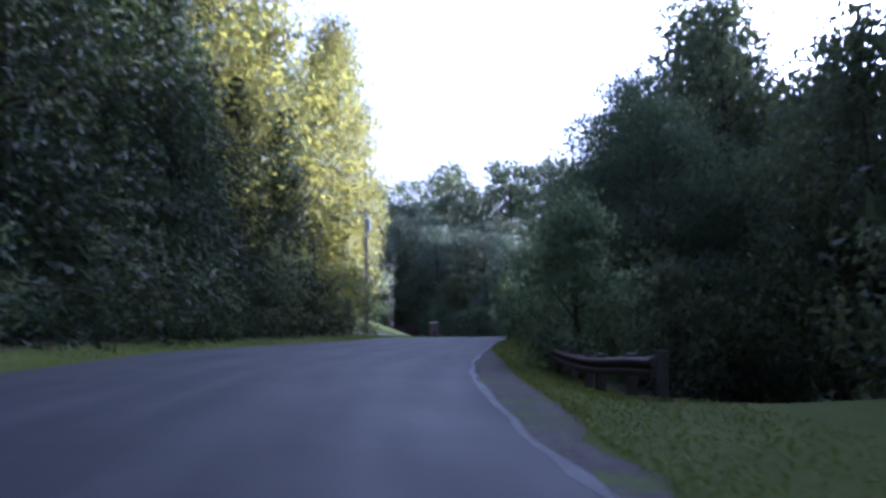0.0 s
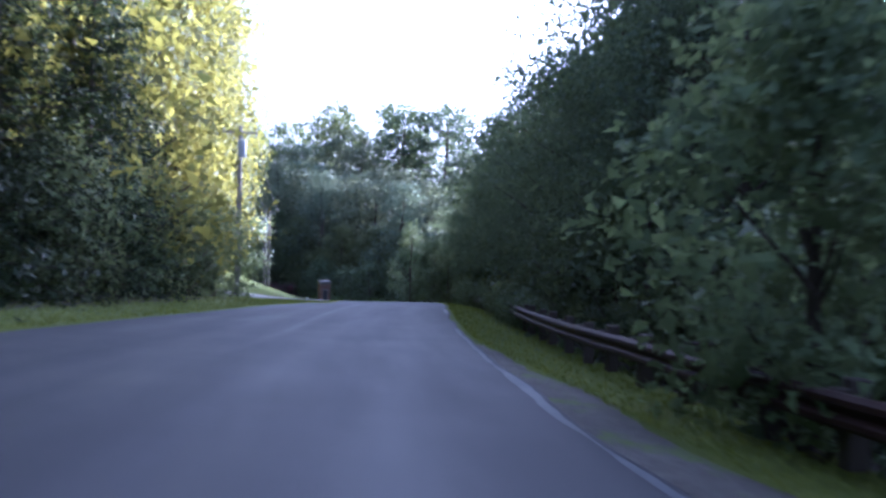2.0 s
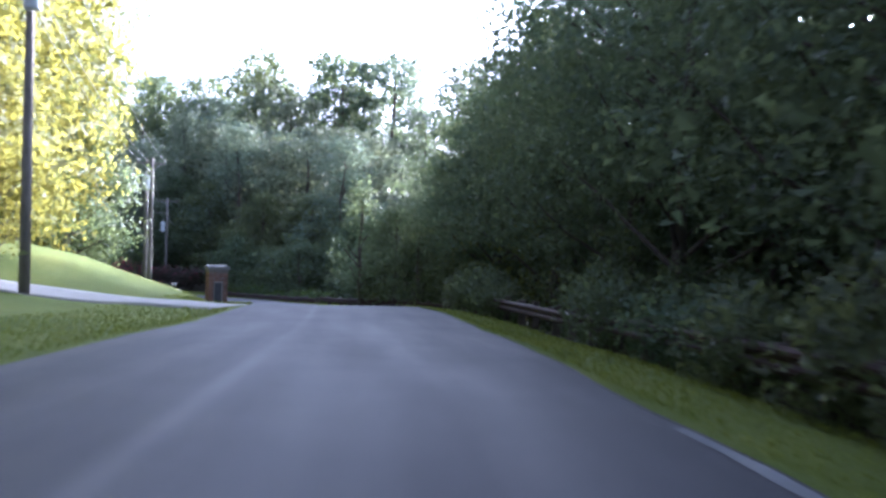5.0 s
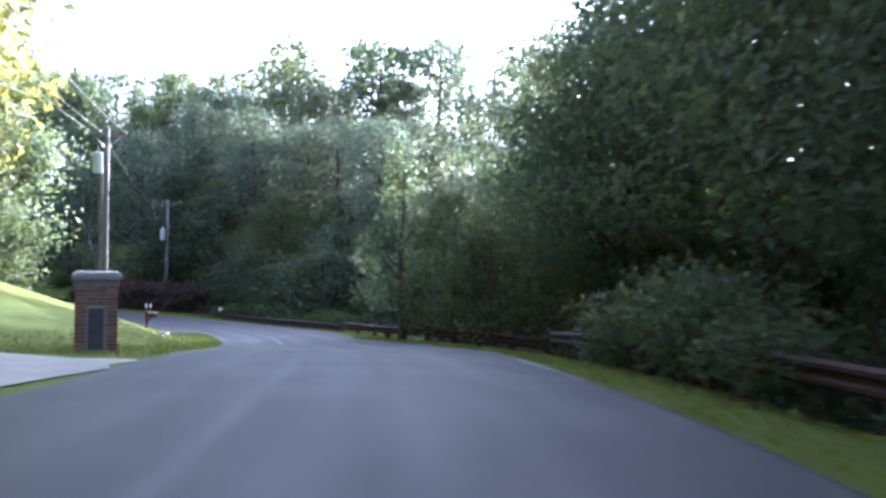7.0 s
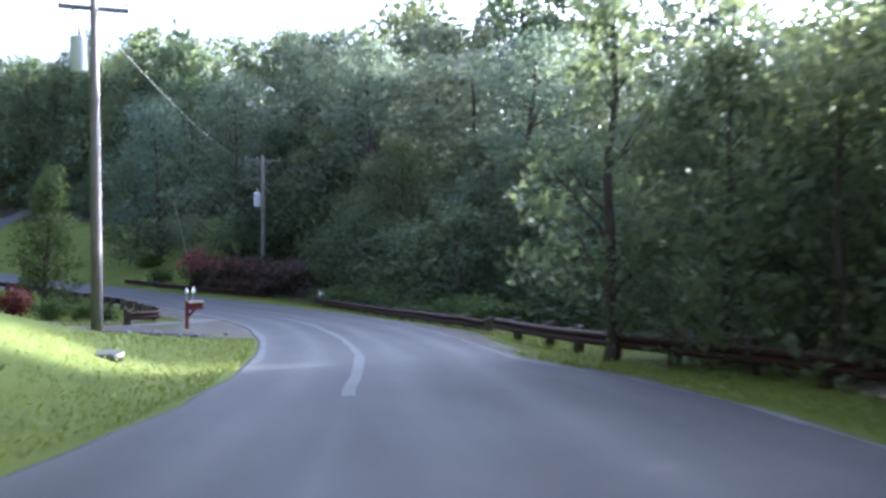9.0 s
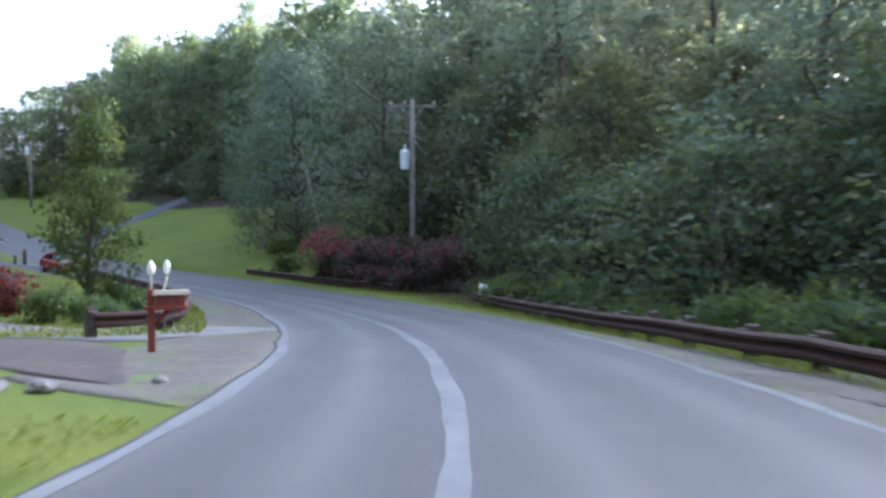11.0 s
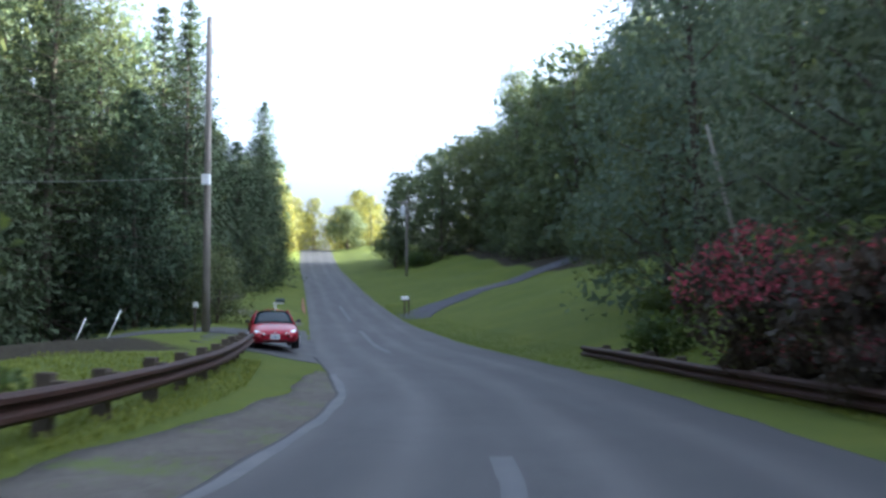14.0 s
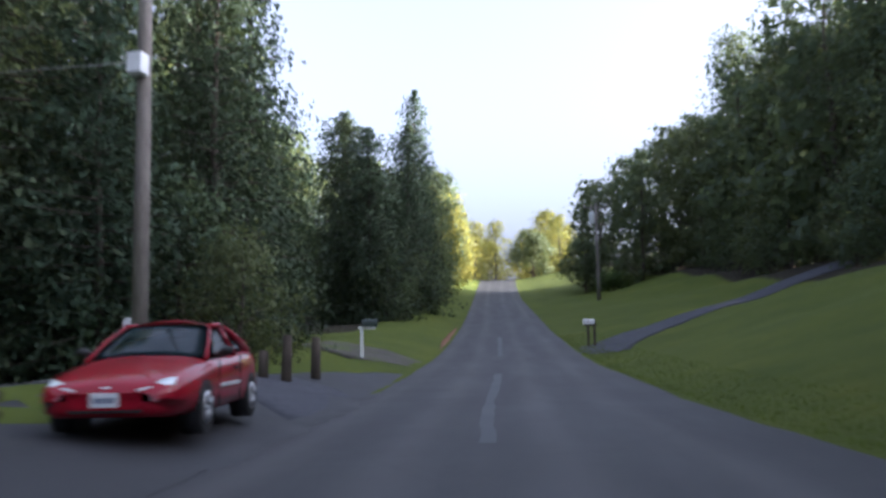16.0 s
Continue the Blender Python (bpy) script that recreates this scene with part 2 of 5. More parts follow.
WHITE_LINE = line_paint("worn_white_paint", rgb(0.165, 0.162, 0.155), 0.48)
FAINT_LINE = line_paint("faint_centre_paint", rgb(0.112, 0.112, 0.112), 0.5)
YELLOW_LINE = line_paint("worn_centre_paint", rgb(0.165, 0.164, 0.16), 0.5)


# ---- helpers for meshes ----
def mesh_from(name, verts, faces, material, smooth=False):
    me = bpy.data.meshes.new(name)
    me.from_pydata([tuple(v) for v in verts], [], [tuple(f) for f in faces])
    me.materials.append(material)
    if smooth:
        me.polygons.foreach_set("use_smooth", [True] * len(me.polygons))
    me.update()
    return me


def part(name, data, parent, label="", material=None):
    """Links a mesh, or a bmesh with its material, as ONE object under a thing or under a part."""
    if isinstance(data, bmesh.types.BMesh):
        me = bpy.data.meshes.new(name)
        data.to_mesh(me)
        data.free()
        me.materials.append(material)
        data = me
    ob = new(name, data)
    ob.parent = parent
    return tagged(ob, label)


def thing(name, x, y, z, label, category, turn=0.0, group=""):
    ob = new(name)
    ob.empty_display_size = 0.2
    ob.matrix_basis = pose(x, y, z, 0, 0, turn)
    return tagged(ob, label, category, group)


def box(bm, lo, hi, bevel=0.0):
    r = bmesh.ops.create_cube(bm, size=1.0)
    c = [(p + q) / 2 for p, q in zip(lo, hi)]
    s = [q - p for p, q in zip(lo, hi)]
    for v in r["verts"]:
        v.co = Vector([v.co[i] * s[i] + c[i] for i in range(3)])
    if bevel:
        edges = list({e_ for v in r["verts"] for e_ in v.link_edges})
        bmesh.ops.bevel(bm, geom=edges, offset=bevel, segments=2, affect="EDGES", profile=0.6)
    return bm


def tube(bm, pts, radii, sides=8, cap=True):
    """A tapered tube through the points."""
    rings = []
    pts = [Vector(p) for p in pts]
    for i, p in enumerate(pts):
        d = (pts[min(i + 1, len(pts) - 1)] - pts[max(i - 1, 0)]).normalized()
        u = d.cross(Vector((0, 0, 1)) if abs(d.z) < 0.9 else Vector((1, 0, 0))).normalized()
        w = d.cross(u)
        rings.append([bm.verts.new(p + float(radii[i]) * (math.cos(k * math.tau / sides) * u + math.sin(k * math.tau / sides) * w)) for k in range(sides)])
    for r0, r1 in zip(rings, rings[1:]):
        for k in range(sides):
            f = bm.faces.new((r0[k], r0[(k + 1) % sides], r1[(k + 1) % sides], r1[k]))
            f.smooth = True
    if cap:
        bm.faces.new(rings[0][::-1])
        bm.faces.new(rings[-1])
    return bm


# ---- the line of the road ----
# x, y and height of the surface under the traffic lane, from behind the start to the far rise
LINE = [(4.5, -30, 1.6), (1.6, -12, 0.72),
        (-0.12, -0.03, 0.12), (-0.89, 6.41, -0.21), (-1.32, 13.15, -0.51), (-1.5, 20.04, -0.83), (-1.25, 27.0, -1.2),
        (-0.81, 34.02, -1.59), (-0.07, 41.15, -1.94), (0.92, 48.41, -2.28), (1.89, 55.77, -2.75), (2.7, 63.29, -3.36),
        (3.45, 71.03, -3.81), (3.63, 78.41, -4.46), (3.24, 85.54, -5.29), (2.62, 92.84, -6.09), (1.85, 100.51, -6.79)]
LINE += [(0.43, 108.17, -7.38), (-1.89, 115.75, -7.91), (-5.16, 123.06, -8.45), (-9.14, 129.96, -8.86), (-14.2, 136.51, -9.16),
         (-20.1, 142.68, -9.28), (-25.5, 147.8, -9.35), (-32, 153.8, -9.35), (-40, 161.1, -9.1), (-48, 168.3, -8.7), (-58.5, 177.6, -7.8),
         (-71, 188.6, -6.4), (-85.5, 201.2, -4.6), (-99, 213, -2.9), (-112.3, 224.8, -0.7), (-127.4, 238.5, 1.9), (-142, 252, 2.6), (-165, 272, 1.5)]


def smooth_line(points, step=1.0):
    p = np.array(points, float)
    out = []
    for i in range(len(p) - 1):
        p0, p1, p2, p3 = p[max(i - 1, 0)], p[i], p[i + 1], p[min(i + 2, len(p) - 1)]
        n = max(2, int(np.linalg.norm(p2 - p1) / step))
        for u in np.arange(n) / n:
            out.append(0.5 * (2 * p1 + (p2 - p0) * u + (2 * p0 - 5 * p1 + 4 * p2 - p3) * u**2 + (3 * p1 - p0 - 3 * p2 + p3) * u**3))
    return np.array(out + [p[-1]])


AXIS = smooth_line(LINE)
TANGENT = np.gradient(AXIS[:, :2], axis=0)
TANGENT /= np.linalg.norm(TANGENT, axis=1)[:, None]
LEFTWARD = np.stack([-TANGENT[:, 1], TANGENT[:, 0]], 1)
CHAIN = np.r_[0, np.cumsum(np.linalg.norm(np.diff(AXIS[:, :2], axis=0), axis=1))]
CHAIN -= CHAIN[np.argmin(np.abs(AXIS[:, 1] - 0.0) + np.abs(AXIS[:, 0]))]

# distances to the left and right edge of the asphalt, and its crossfall
EDGE_S = [-35, 10, 20, 34, 40, 52, 64, 72, 77, 80, 85, 90, 94, 98.5, 108, 125, 145, 160, 180, 240, 330]
EDGE_L = [5.0, 4.95, 4.9, 4.5, 4.1, 3.55, 3.6, 3.35, 3.25, 3.1, 2.85, 2.5, 2.35, 2.4, 2.55, 2.75, 2.4, 3.2, 3.3, 3.0, 3.0]
EDGE_R = [1.9, 1.95, 2.1, 2.45, 2.45, 2.25, 2.75, 2.6, 2.8, 3.1, 3.75, 4.2, 4.1, 3.1, 3.05, 2.9, 3.4, 3.3, 2.8, 2.6, 2.6]
BANK = [0.085, 0.078, 0.07, 0.042, 0.03, 0.0, 0.0, 0.0, 0.0, 0.0, 0.0, 0.0, 0.0, 0.0, 0.0, 0.0, 0.0, 0.0, 0.0, 0.0, 0.0]

# height above the edge of the road, by distance out from it
REACH = [0, 1.5, 4, 8, 14, 25, 60]
LEFT_SIDE = {-35: (0, .1, .4, 1.0, 1.8, 3, 5), 50: (0, .05, .2, .6, 1.3, 3, 5), 66: (0, 0, 0, .1, .6, 2, 4), 76: (0, .02, .15, .8, 2.0, 4, 6),
             84: (0, .05, .6, 1.9, 3.0, 5, 7), 93: (0, .08, 1.1, 2.5, 3.4, 5, 7), 100: (0, .05, .75, 1.6, 2.2, 3, 5), 106: (0, 0, .25, .6, 1.0, 2, 4),
             112: (0, 0, 0, .1, .3, .8, 2), 125: (0, 0, -.05, 0, 0, .2, 1), 150: (0, .15, .4, .45, .3, .2, 1), 158: (0, .22, .48, .5, .2, .1, 1), 165: (0, .3, .55, .4, -.2, -1, -1),
             185: (0, .4, .8, .4, -.4, -1, -1), 330: (0, .3, .6, 1, 1.5, 2, 4)}
RIGHT_SIDE = {-35: (0, -.05, -.1, -.1, -.1, -1, -3), 7: (0, -.03, .0, .12, .1, -1.5, -5), 13: (0, -.06, -.1, -.1, -.6, -3, -6), 19: (0, -.2, -.9, -2.2, -4, -6, -7),
              84: (0, -.15, -.7, -1.8, -3.5, -5, -6), 95: (0, -.05, -.1, -.4, -1.5, -2.5, -3), 107: (0, -.06, -.16, -.3, -.5, -.8, 0), 118: (0, -.2, -.5, -.8, -.9, -.5, 4),
              135: (0, 0, .0, .3, 1.2, 4, 16), 150: (0, .1, .8, 1.9, 3.8, 6.5, 15), 170: (0, .1, .8, 2.2, 4.9, 6.8, 13),
              200: (0, .1, .5, 1.2, 2.8, 5, 10), 330: (0, .2, .6, 1.2, 2.5, 4, 8)}


def side_height(table, s, d):
    keys = sorted(table)
    rows = np.array([table[k] for k in keys])
    at = np.stack([np.interp(s, keys, rows[:, j]) for j in range(len(REACH))], -1)
    out = np.zeros_like(d)
    for j in range(len(REACH) - 1):
        u = np.clip((d - REACH[j]) / (REACH[j + 1] - REACH[j]), 0, 1)
        out += u * (at[..., j + 1] - at[..., j])
    return out


def locate(x, y):
    """Chainage and distance to the left of the road's line."""
    x, y = np.atleast_1d(np.asarray(x, float)), np.atleast_1d(np.asarray(y, float))
    best = np.full(x.shape, 1e18)
    idx = np.zeros(x.shape, int)
    for i in range(len(AXIS)):
        d = (AXIS[i, 0] - x) ** 2 + (AXIS[i, 1] - y) ** 2
        near = d < best
        best[near], idx[near] = d[near], i
    dx, dy = x - AXIS[idx, 0], y - AXIS[idx, 1]
    along = dx * TANGENT[idx, 0] + dy * TANGENT[idx, 1]
    side = dx * LEFTWARD[idx, 0] + dy * LEFTWARD[idx, 1]
    side = np.sign(side) * np.sqrt(np.maximum(best - np.minimum(along, 1.0) ** 2 * (np.abs(along) < 1.5), 1e-9))
    s = CHAIN[idx] + np.clip(along, -1, 1)
    return s, side


def land(x, y, under=0.0):
    """Height of the ground; under: how far the sheet dips beneath the asphalt."""
    x, y = np.asarray(x, float), np.asarray(y, float)
    s, l = locate(x, y)
    axis_z = np.interp(s, CHAIN, AXIS[:, 2])
    wl, wr, bank = (np.interp(s, EDGE_S, q) for q in (EDGE_L, EDGE_R, BANK))
    on = np.clip(l, -wr, wl)
    z = axis_z + bank * on
    dl, dr = np.maximum(l - wl, 0), np.maximum(-l - wr, 0)
    z = z + side_height(LEFT_SIDE, s, dl) + side_height(RIGHT_SIDE, s, dr)
    off = dl + dr
    z = z + np.clip((off - 3) / 6, 0, 1) * (0.35 * np.sin(x * 0.31 + 1.7 * np.sin(y * 0.17)) * np.sin(y * 0.27 + 0.6))
    return z - under * np.clip((2.2 - off) / 0.8, 0, 1)


def ground_at(x, y):
    return float(land([x], [y])[0])


def beside(s, l):
    """Place at chainage s and distance l to the left."""
    x = np.interp(s, CHAIN, AXIS[:, 0]) + l * np.interp(s, CHAIN, LEFTWARD[:, 0])
    y = np.interp(s, CHAIN, AXIS[:, 1]) + l * np.interp(s, CHAIN, LEFTWARD[:, 1])
    return float(x), float(y), ground_at(x, y)


LAWN_R = [(-40, 10), (9, 9), (15, 4.2), (34, 3.6), (44, 2.8), (92, 2.8), (98, 4.5), (112, 3.2), (132, 2.0), (144, 2.0), (150, 12), (160, 17), (190, 15), (330, 12)]
LAWN_L = [(-40, 2.4), (55, 2.6), (64, 9), (80, 14), (104, 13), (112, 13), (146, 13), (154, 3.5), (165, 8), (178, 12), (200, 5), (330, 6)]


def lawn_amount(s, l):
    wl, wr = np.interp(s, EDGE_S, EDGE_L), np.interp(s, EDGE_S, EDGE_R)
    out = np.where(l > 0, np.interp(s, *zip(*LAWN_L)) - (l - wl), np.interp(s, *zip(*LAWN_R)) - (-l - wr))
    return np.clip(0.5 + out / 2.5, 0, 1)


# ---- the ground: one sheet to the horizon ----
def spread(lo, hi, step):
    mid = np.arange(lo, hi + step / 2, step)
    far = np.array([6, 16, 34, 70, 140, 300, 700, 1600, 3200.0])
    return np.r_[lo - far[::-1], mid, hi + far]


gx, gy = spread(-175, 62, 1.25), spread(-48, 292, 1.25)
XX, YY = np.meshgrid(gx, gy)
ZZ = land(XX.ravel(), YY.ravel(), under=0.16)
SS, LL = locate(XX.ravel(), YY.ravel())
nx = len(gx)
quads = [(j * nx + i, j * nx + i + 1, (j + 1) * nx + i + 1, (j + 1) * nx + i) for j in range(len(gy) - 1) for i in range(nx - 1)]
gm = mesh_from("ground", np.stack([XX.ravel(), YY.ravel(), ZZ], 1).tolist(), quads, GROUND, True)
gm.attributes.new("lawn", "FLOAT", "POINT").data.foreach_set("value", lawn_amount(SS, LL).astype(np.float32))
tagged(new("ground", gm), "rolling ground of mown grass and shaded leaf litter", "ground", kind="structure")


def ribbon(name, s0, s1, left, right, material, label, lift=0.02, step=1.0, kind="structure", category="road", across=9, skirt=0.25, wobble=0.0, attr=None):
    """A strip along the road between two side distances, given as numbers or as functions of the chainage, lying on the land."""
    ss = np.arange(s0, s1 + step / 2, step)
    verts, faces, mark, lane = [], [], [], []
    for k, s in enumerate(ss):
        a_ = left(s) if callable(left) else left
        b_ = right(s) if callable(right) else right
        a_ += wobble * noise.noise((s * 0.5, 3.1, 0.0)) + 0.4 * wobble * noise.noise((s * 2.1, 9.1, 0.0))
        b_ += wobble * noise.noise((s * 0.5, 7.7, 0.0)) + 0.4 * wobble * noise.noise((s * 2.1, 1.3, 0.0))
        cx, cy = np.interp(s, CHAIN, AXIS[:, 0]), np.interp(s, CHAIN, AXIS[:, 1])
        ux, uy = np.interp(s, CHAIN, LEFTWARD[:, 0]), np.interp(s, CHAIN, LEFTWARD[:, 1])
        ls = np.linspace(a_, b_, across)
        x, y = cx + ls * ux, cy + ls * uy
        z = land(x, y) + lift
        if skirt:
            x, y, z, ls = np.r_[x[0], x, x[-1]], np.r_[y[0], y, y[-1]], np.r_[z[0] - skirt, z, z[-1] - skirt], np.r_[ls[0], ls, ls[-1]]
        verts += list(zip(x.tolist(), y.tolist(), z.tolist()))
        if attr:
            mark += [attr(s, q) for q in ls]
            lane += [(q, 0.11 * s, 0.0) for q in ls]
        n = len(x)
        if k:
            faces += [((k - 1) * n + i, (k - 1) * n + i + 1, k * n + i + 1, k * n + i) for i in range(n - 1)]
    me = mesh_from(name, verts, [f[::-1] for f in faces], material, True)
    if attr:
        me.attributes.new("track", "FLOAT", "POINT").data.foreach_set("value", np.array(mark, np.float32))
        me.attributes.new("lane", "FLOAT_VECTOR", "POINT").data.foreach_set("vector", np.array(lane, np.float32).ravel())
    return tagged(new(name, me), label, category, kind=kind)


def edge_l(s):
    return float(np.interp(s, EDGE_S, EDGE_L))


def edge_r(s):
    return -float(np.interp(s, EDGE_S, EDGE_R))


CENTRE_S, CENTRE_L = [-35, 16, 34, 48, 70, 100, 125, 145, 165, 330], [2.3, 2.1, 1.2, 1.3, 1.2, 0.15, 0.3, 0.1, 0.6, 0.3]


def centre(s):
    return float(np.interp(s, CENTRE_S, CENTRE_L))


def wheel_tracks(s, l):
    c = centre(s)
    t_ = 0.0
    for o in (-0.85, -2.3, 0.9, 2.2):
        t_ = max(t_, math.exp(-(((l - c - o) / 0.28) ** 2)))
    # a pale seam, all that is left of the centre line on the older stretch
    seam = float(np.interp(s, [8, 14, 20, 26, 34, 52, 56, 74, 84, 92], [0, 0.7, 0, 0, 1, 1, 0.5, 1, 0.6, 0]))
    pale = 2.6 * seam * (0.75 + 0.5 * noise.noise((s * 0.9, 4.4, 0.0))) * math.exp(-(((l - c) / 0.10) ** 2))
    # the newer overlay of the near lane lies a little darker beyond its joint
    newer = float(np.interp(s, [22, 32, 60, 74], [0, 1, 1, 0])) * min(1.0, max(0.0, (-0.5 - l) / 0.10))
    return max(t_ * (1 - 0.6 * newer), pale) - 0.45 * newer


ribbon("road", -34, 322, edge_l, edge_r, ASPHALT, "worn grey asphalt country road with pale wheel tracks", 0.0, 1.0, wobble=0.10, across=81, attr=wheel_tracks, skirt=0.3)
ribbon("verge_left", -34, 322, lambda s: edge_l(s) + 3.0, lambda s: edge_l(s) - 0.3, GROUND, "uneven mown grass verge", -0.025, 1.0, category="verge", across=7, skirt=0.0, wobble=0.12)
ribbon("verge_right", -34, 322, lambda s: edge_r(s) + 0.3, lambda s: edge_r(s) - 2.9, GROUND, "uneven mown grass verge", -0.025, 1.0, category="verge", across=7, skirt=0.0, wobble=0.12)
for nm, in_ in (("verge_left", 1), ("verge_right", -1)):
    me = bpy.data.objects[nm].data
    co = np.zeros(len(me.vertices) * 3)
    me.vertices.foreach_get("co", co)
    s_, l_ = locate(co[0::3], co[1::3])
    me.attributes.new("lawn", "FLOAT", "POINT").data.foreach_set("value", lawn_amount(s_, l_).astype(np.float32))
for s0, s1 in ((-30, 38.5), (46, 49), (72, 132)):
    ribbon("edge_line_right", s0, s1, lambda s: edge_r(s) + 0.15, lambda s: edge_r(s) + 0.05, EDGE_LINE, "worn white edge line", 0.006, 0.4, category="road line", across=3, skirt=0.0, wobble=0.10)
ribbon("edge_line_left", 98, 150, lambda s: edge_l(s) - 0.06, lambda s: edge_l(s) - 0.22, WHITE_LINE, "worn pale edge line", 0.006, 0.5, category="road line", across=3, skirt=0.0, wobble=0.07)
for s0, s1 in ((92, 119), (119, 137), (160, 176), (186, 200)):
    ribbon("centre_line", s0, s1, lambda s: centre(s) + 0.1, lambda s: centre(s) - 0.1, YELLOW_LINE if s0 < 100 else FAINT_LINE, "faded centre line, mostly worn away", 0.006, 0.5, category="road line", across=3, skirt=0.0, wobble=0.06)
ribbon("gravel_shoulder_right", 3, 34, lambda s: edge_r(s) + 0.3, lambda s: edge_r(s) - 0.2 - 0.75 * max(0, math.sin((s - 3) / 31 * math.pi)), GRAVEL, "loose grey gravel shoulder", -0.012, 0.5, category="shoulder", across=4, skirt=0.05, wobble=0.3)


def pave(name, pts, widths, material, label, lift=0.03, category="driveway"):
    """A drive along a line of places, laid on the land."""
    line = smooth_line([(*p, 0) for p in pts], 0.8)[:, :2]
    t_ = np.gradient(line, axis=0)
    t_ /= np.linalg.norm(t_, axis=1)[:, None]
    w = np.interp(np.linspace(0, 1, len(line)), np.linspace(0, 1, len(widths)), widths)
    verts, faces, n = [], [], 9
    for k, p in enumerate(line):
        offs = np.linspace(-0.5, 0.5, n - 2) * (w[k] + 0.25 * noise.noise((k * 0.4, 5.0, 0.0)))
        x, y = p[0] - offs * t_[k, 1], p[1] + offs * t_[k, 0]
        s_, l_ = locate(x, y)
        inside = (l_ < np.interp(s_, EDGE_S, EDGE_L) - 0.02) & (l_ > -np.interp(s_, EDGE_S, EDGE_R) + 0.02)
        off = np.maximum(l_ - np.interp(s_, EDGE_S, EDGE_L), -l_ - np.interp(s_, EDGE_S, EDGE_R))
        z = land(x, y) + np.where(inside, -0.12, np.where(off < 1.5, -0.004, lift))
        x, y, z = np.r_[x[0], x, x[-1]], np.r_[y[0], y, y[-1]], np.r_[z[0] - 0.3, z, z[-1] - 0.3]
        verts += list(zip(x.tolist(), y.tolist(), z.tolist()))
        if k:
            faces += [((k - 1) * n + i, k * n + i, k * n + i + 1, (k - 1) * n + i + 1) for i in range(n - 1)]
    return tagged(new(name, mesh_from(name, verts, [f[::-1] for f in faces], material, True)), label, category, kind="structure")


# ---- trees and shrubs ----

def leaf_cloud(name, centres, normals_out, sizes, rng, material, droop=0.3, aspect=0.62, sides=4, soft=None):
    """Many leaf sprays, one folded blade each, as one mesh.
    soft: for each spray the way that its bough faces, by which it is shaded."""
    n = len(centres)
    d = normals_out + rng.normal(0, 0.75, (n, 3))
    d[:, 2] -= droop * rng.random(n)
    d /= np.linalg.norm(d, axis=1)[:, None] + 1e-9
    up = rng.normal(0, 1, (n, 3)) + np.array([0, 0, 0.8])
    side = np.cross(d, up)
    side /= np.linalg.norm(side, axis=1)[:, None] + 1e-9
    nor = np.cross(side, d)
    s = sizes[:, None]
    p0, p2 = centres - d * s * 0.5, centres + d * s * 0.5
    lift_ = nor * s * 0.16
    p1, p3 = centres + side * s * aspect * 0.5 + lift_, centres - side * s * aspect * 0.5 + lift_
    if sides == 3:
        q = 0.35 * (rng.random((n, 1)) - 0.5) * s * d
        verts = np.stack([p0 + lift_ * 1.5, p2 + side * s * aspect * 0.55 - q, p2 - side * s * aspect * 0.55 + q], 1).reshape(-1, 3)
    else:
        verts = np.stack([p0, p1, p2, p3], 1).reshape(-1, 3)
    if soft is not None:
        soft = soft / (np.linalg.norm(soft, axis=1)[:, None] + 1e-9)
        v3 = verts.reshape(n, sides, 3)
        away = np.einsum("ij,ij->i", np.cross(v3[:, 1] - v3[:, 0], v3[:, 2] - v3[:, 0]), soft) < 0
        v3[away] = v3[away][:, ::-1]
        verts = v3.reshape(-1, 3)
    loops = np.arange(sides * n, dtype=np.int32)
    starts = np.arange(0, sides * n, sides, dtype=np.int32)
    smooth = np.full(n, soft is not None)
    me = bpy.data.meshes.new(name)
    me.vertices.add(len(verts))
    me.vertices.foreach_set("co", verts.astype(np.float32).ravel())
    me.loops.add(len(loops))
    me.loops.foreach_set("vertex_index", loops)
    me.polygons.add(len(starts))
    me.polygons.foreach_set("loop_start", starts.astype(np.int32))
    me.polygons.foreach_set("use_smooth", smooth)
    me.update(calc_edges=True)
    if soft is not None:
        me.normals_split_custom_set(np.repeat(soft, sides, axis=0).astype(np.float32))
    me.materials.append(material)
    return me


def limb_line(rng, base, tip, bend=0.12, n=6):
    base, tip = np.array(base, float), np.array(tip, float)
    L = np.linalg.norm(tip - base)
    off = np.cumsum(rng.normal(0, bend * L / n, (n + 1, 3)), axis=0)
    off -= np.linspace(0, 1, n + 1)[:, None] * off[-1]
    return [base + (tip - base) * k / n + off[k] for k in range(n + 1)]


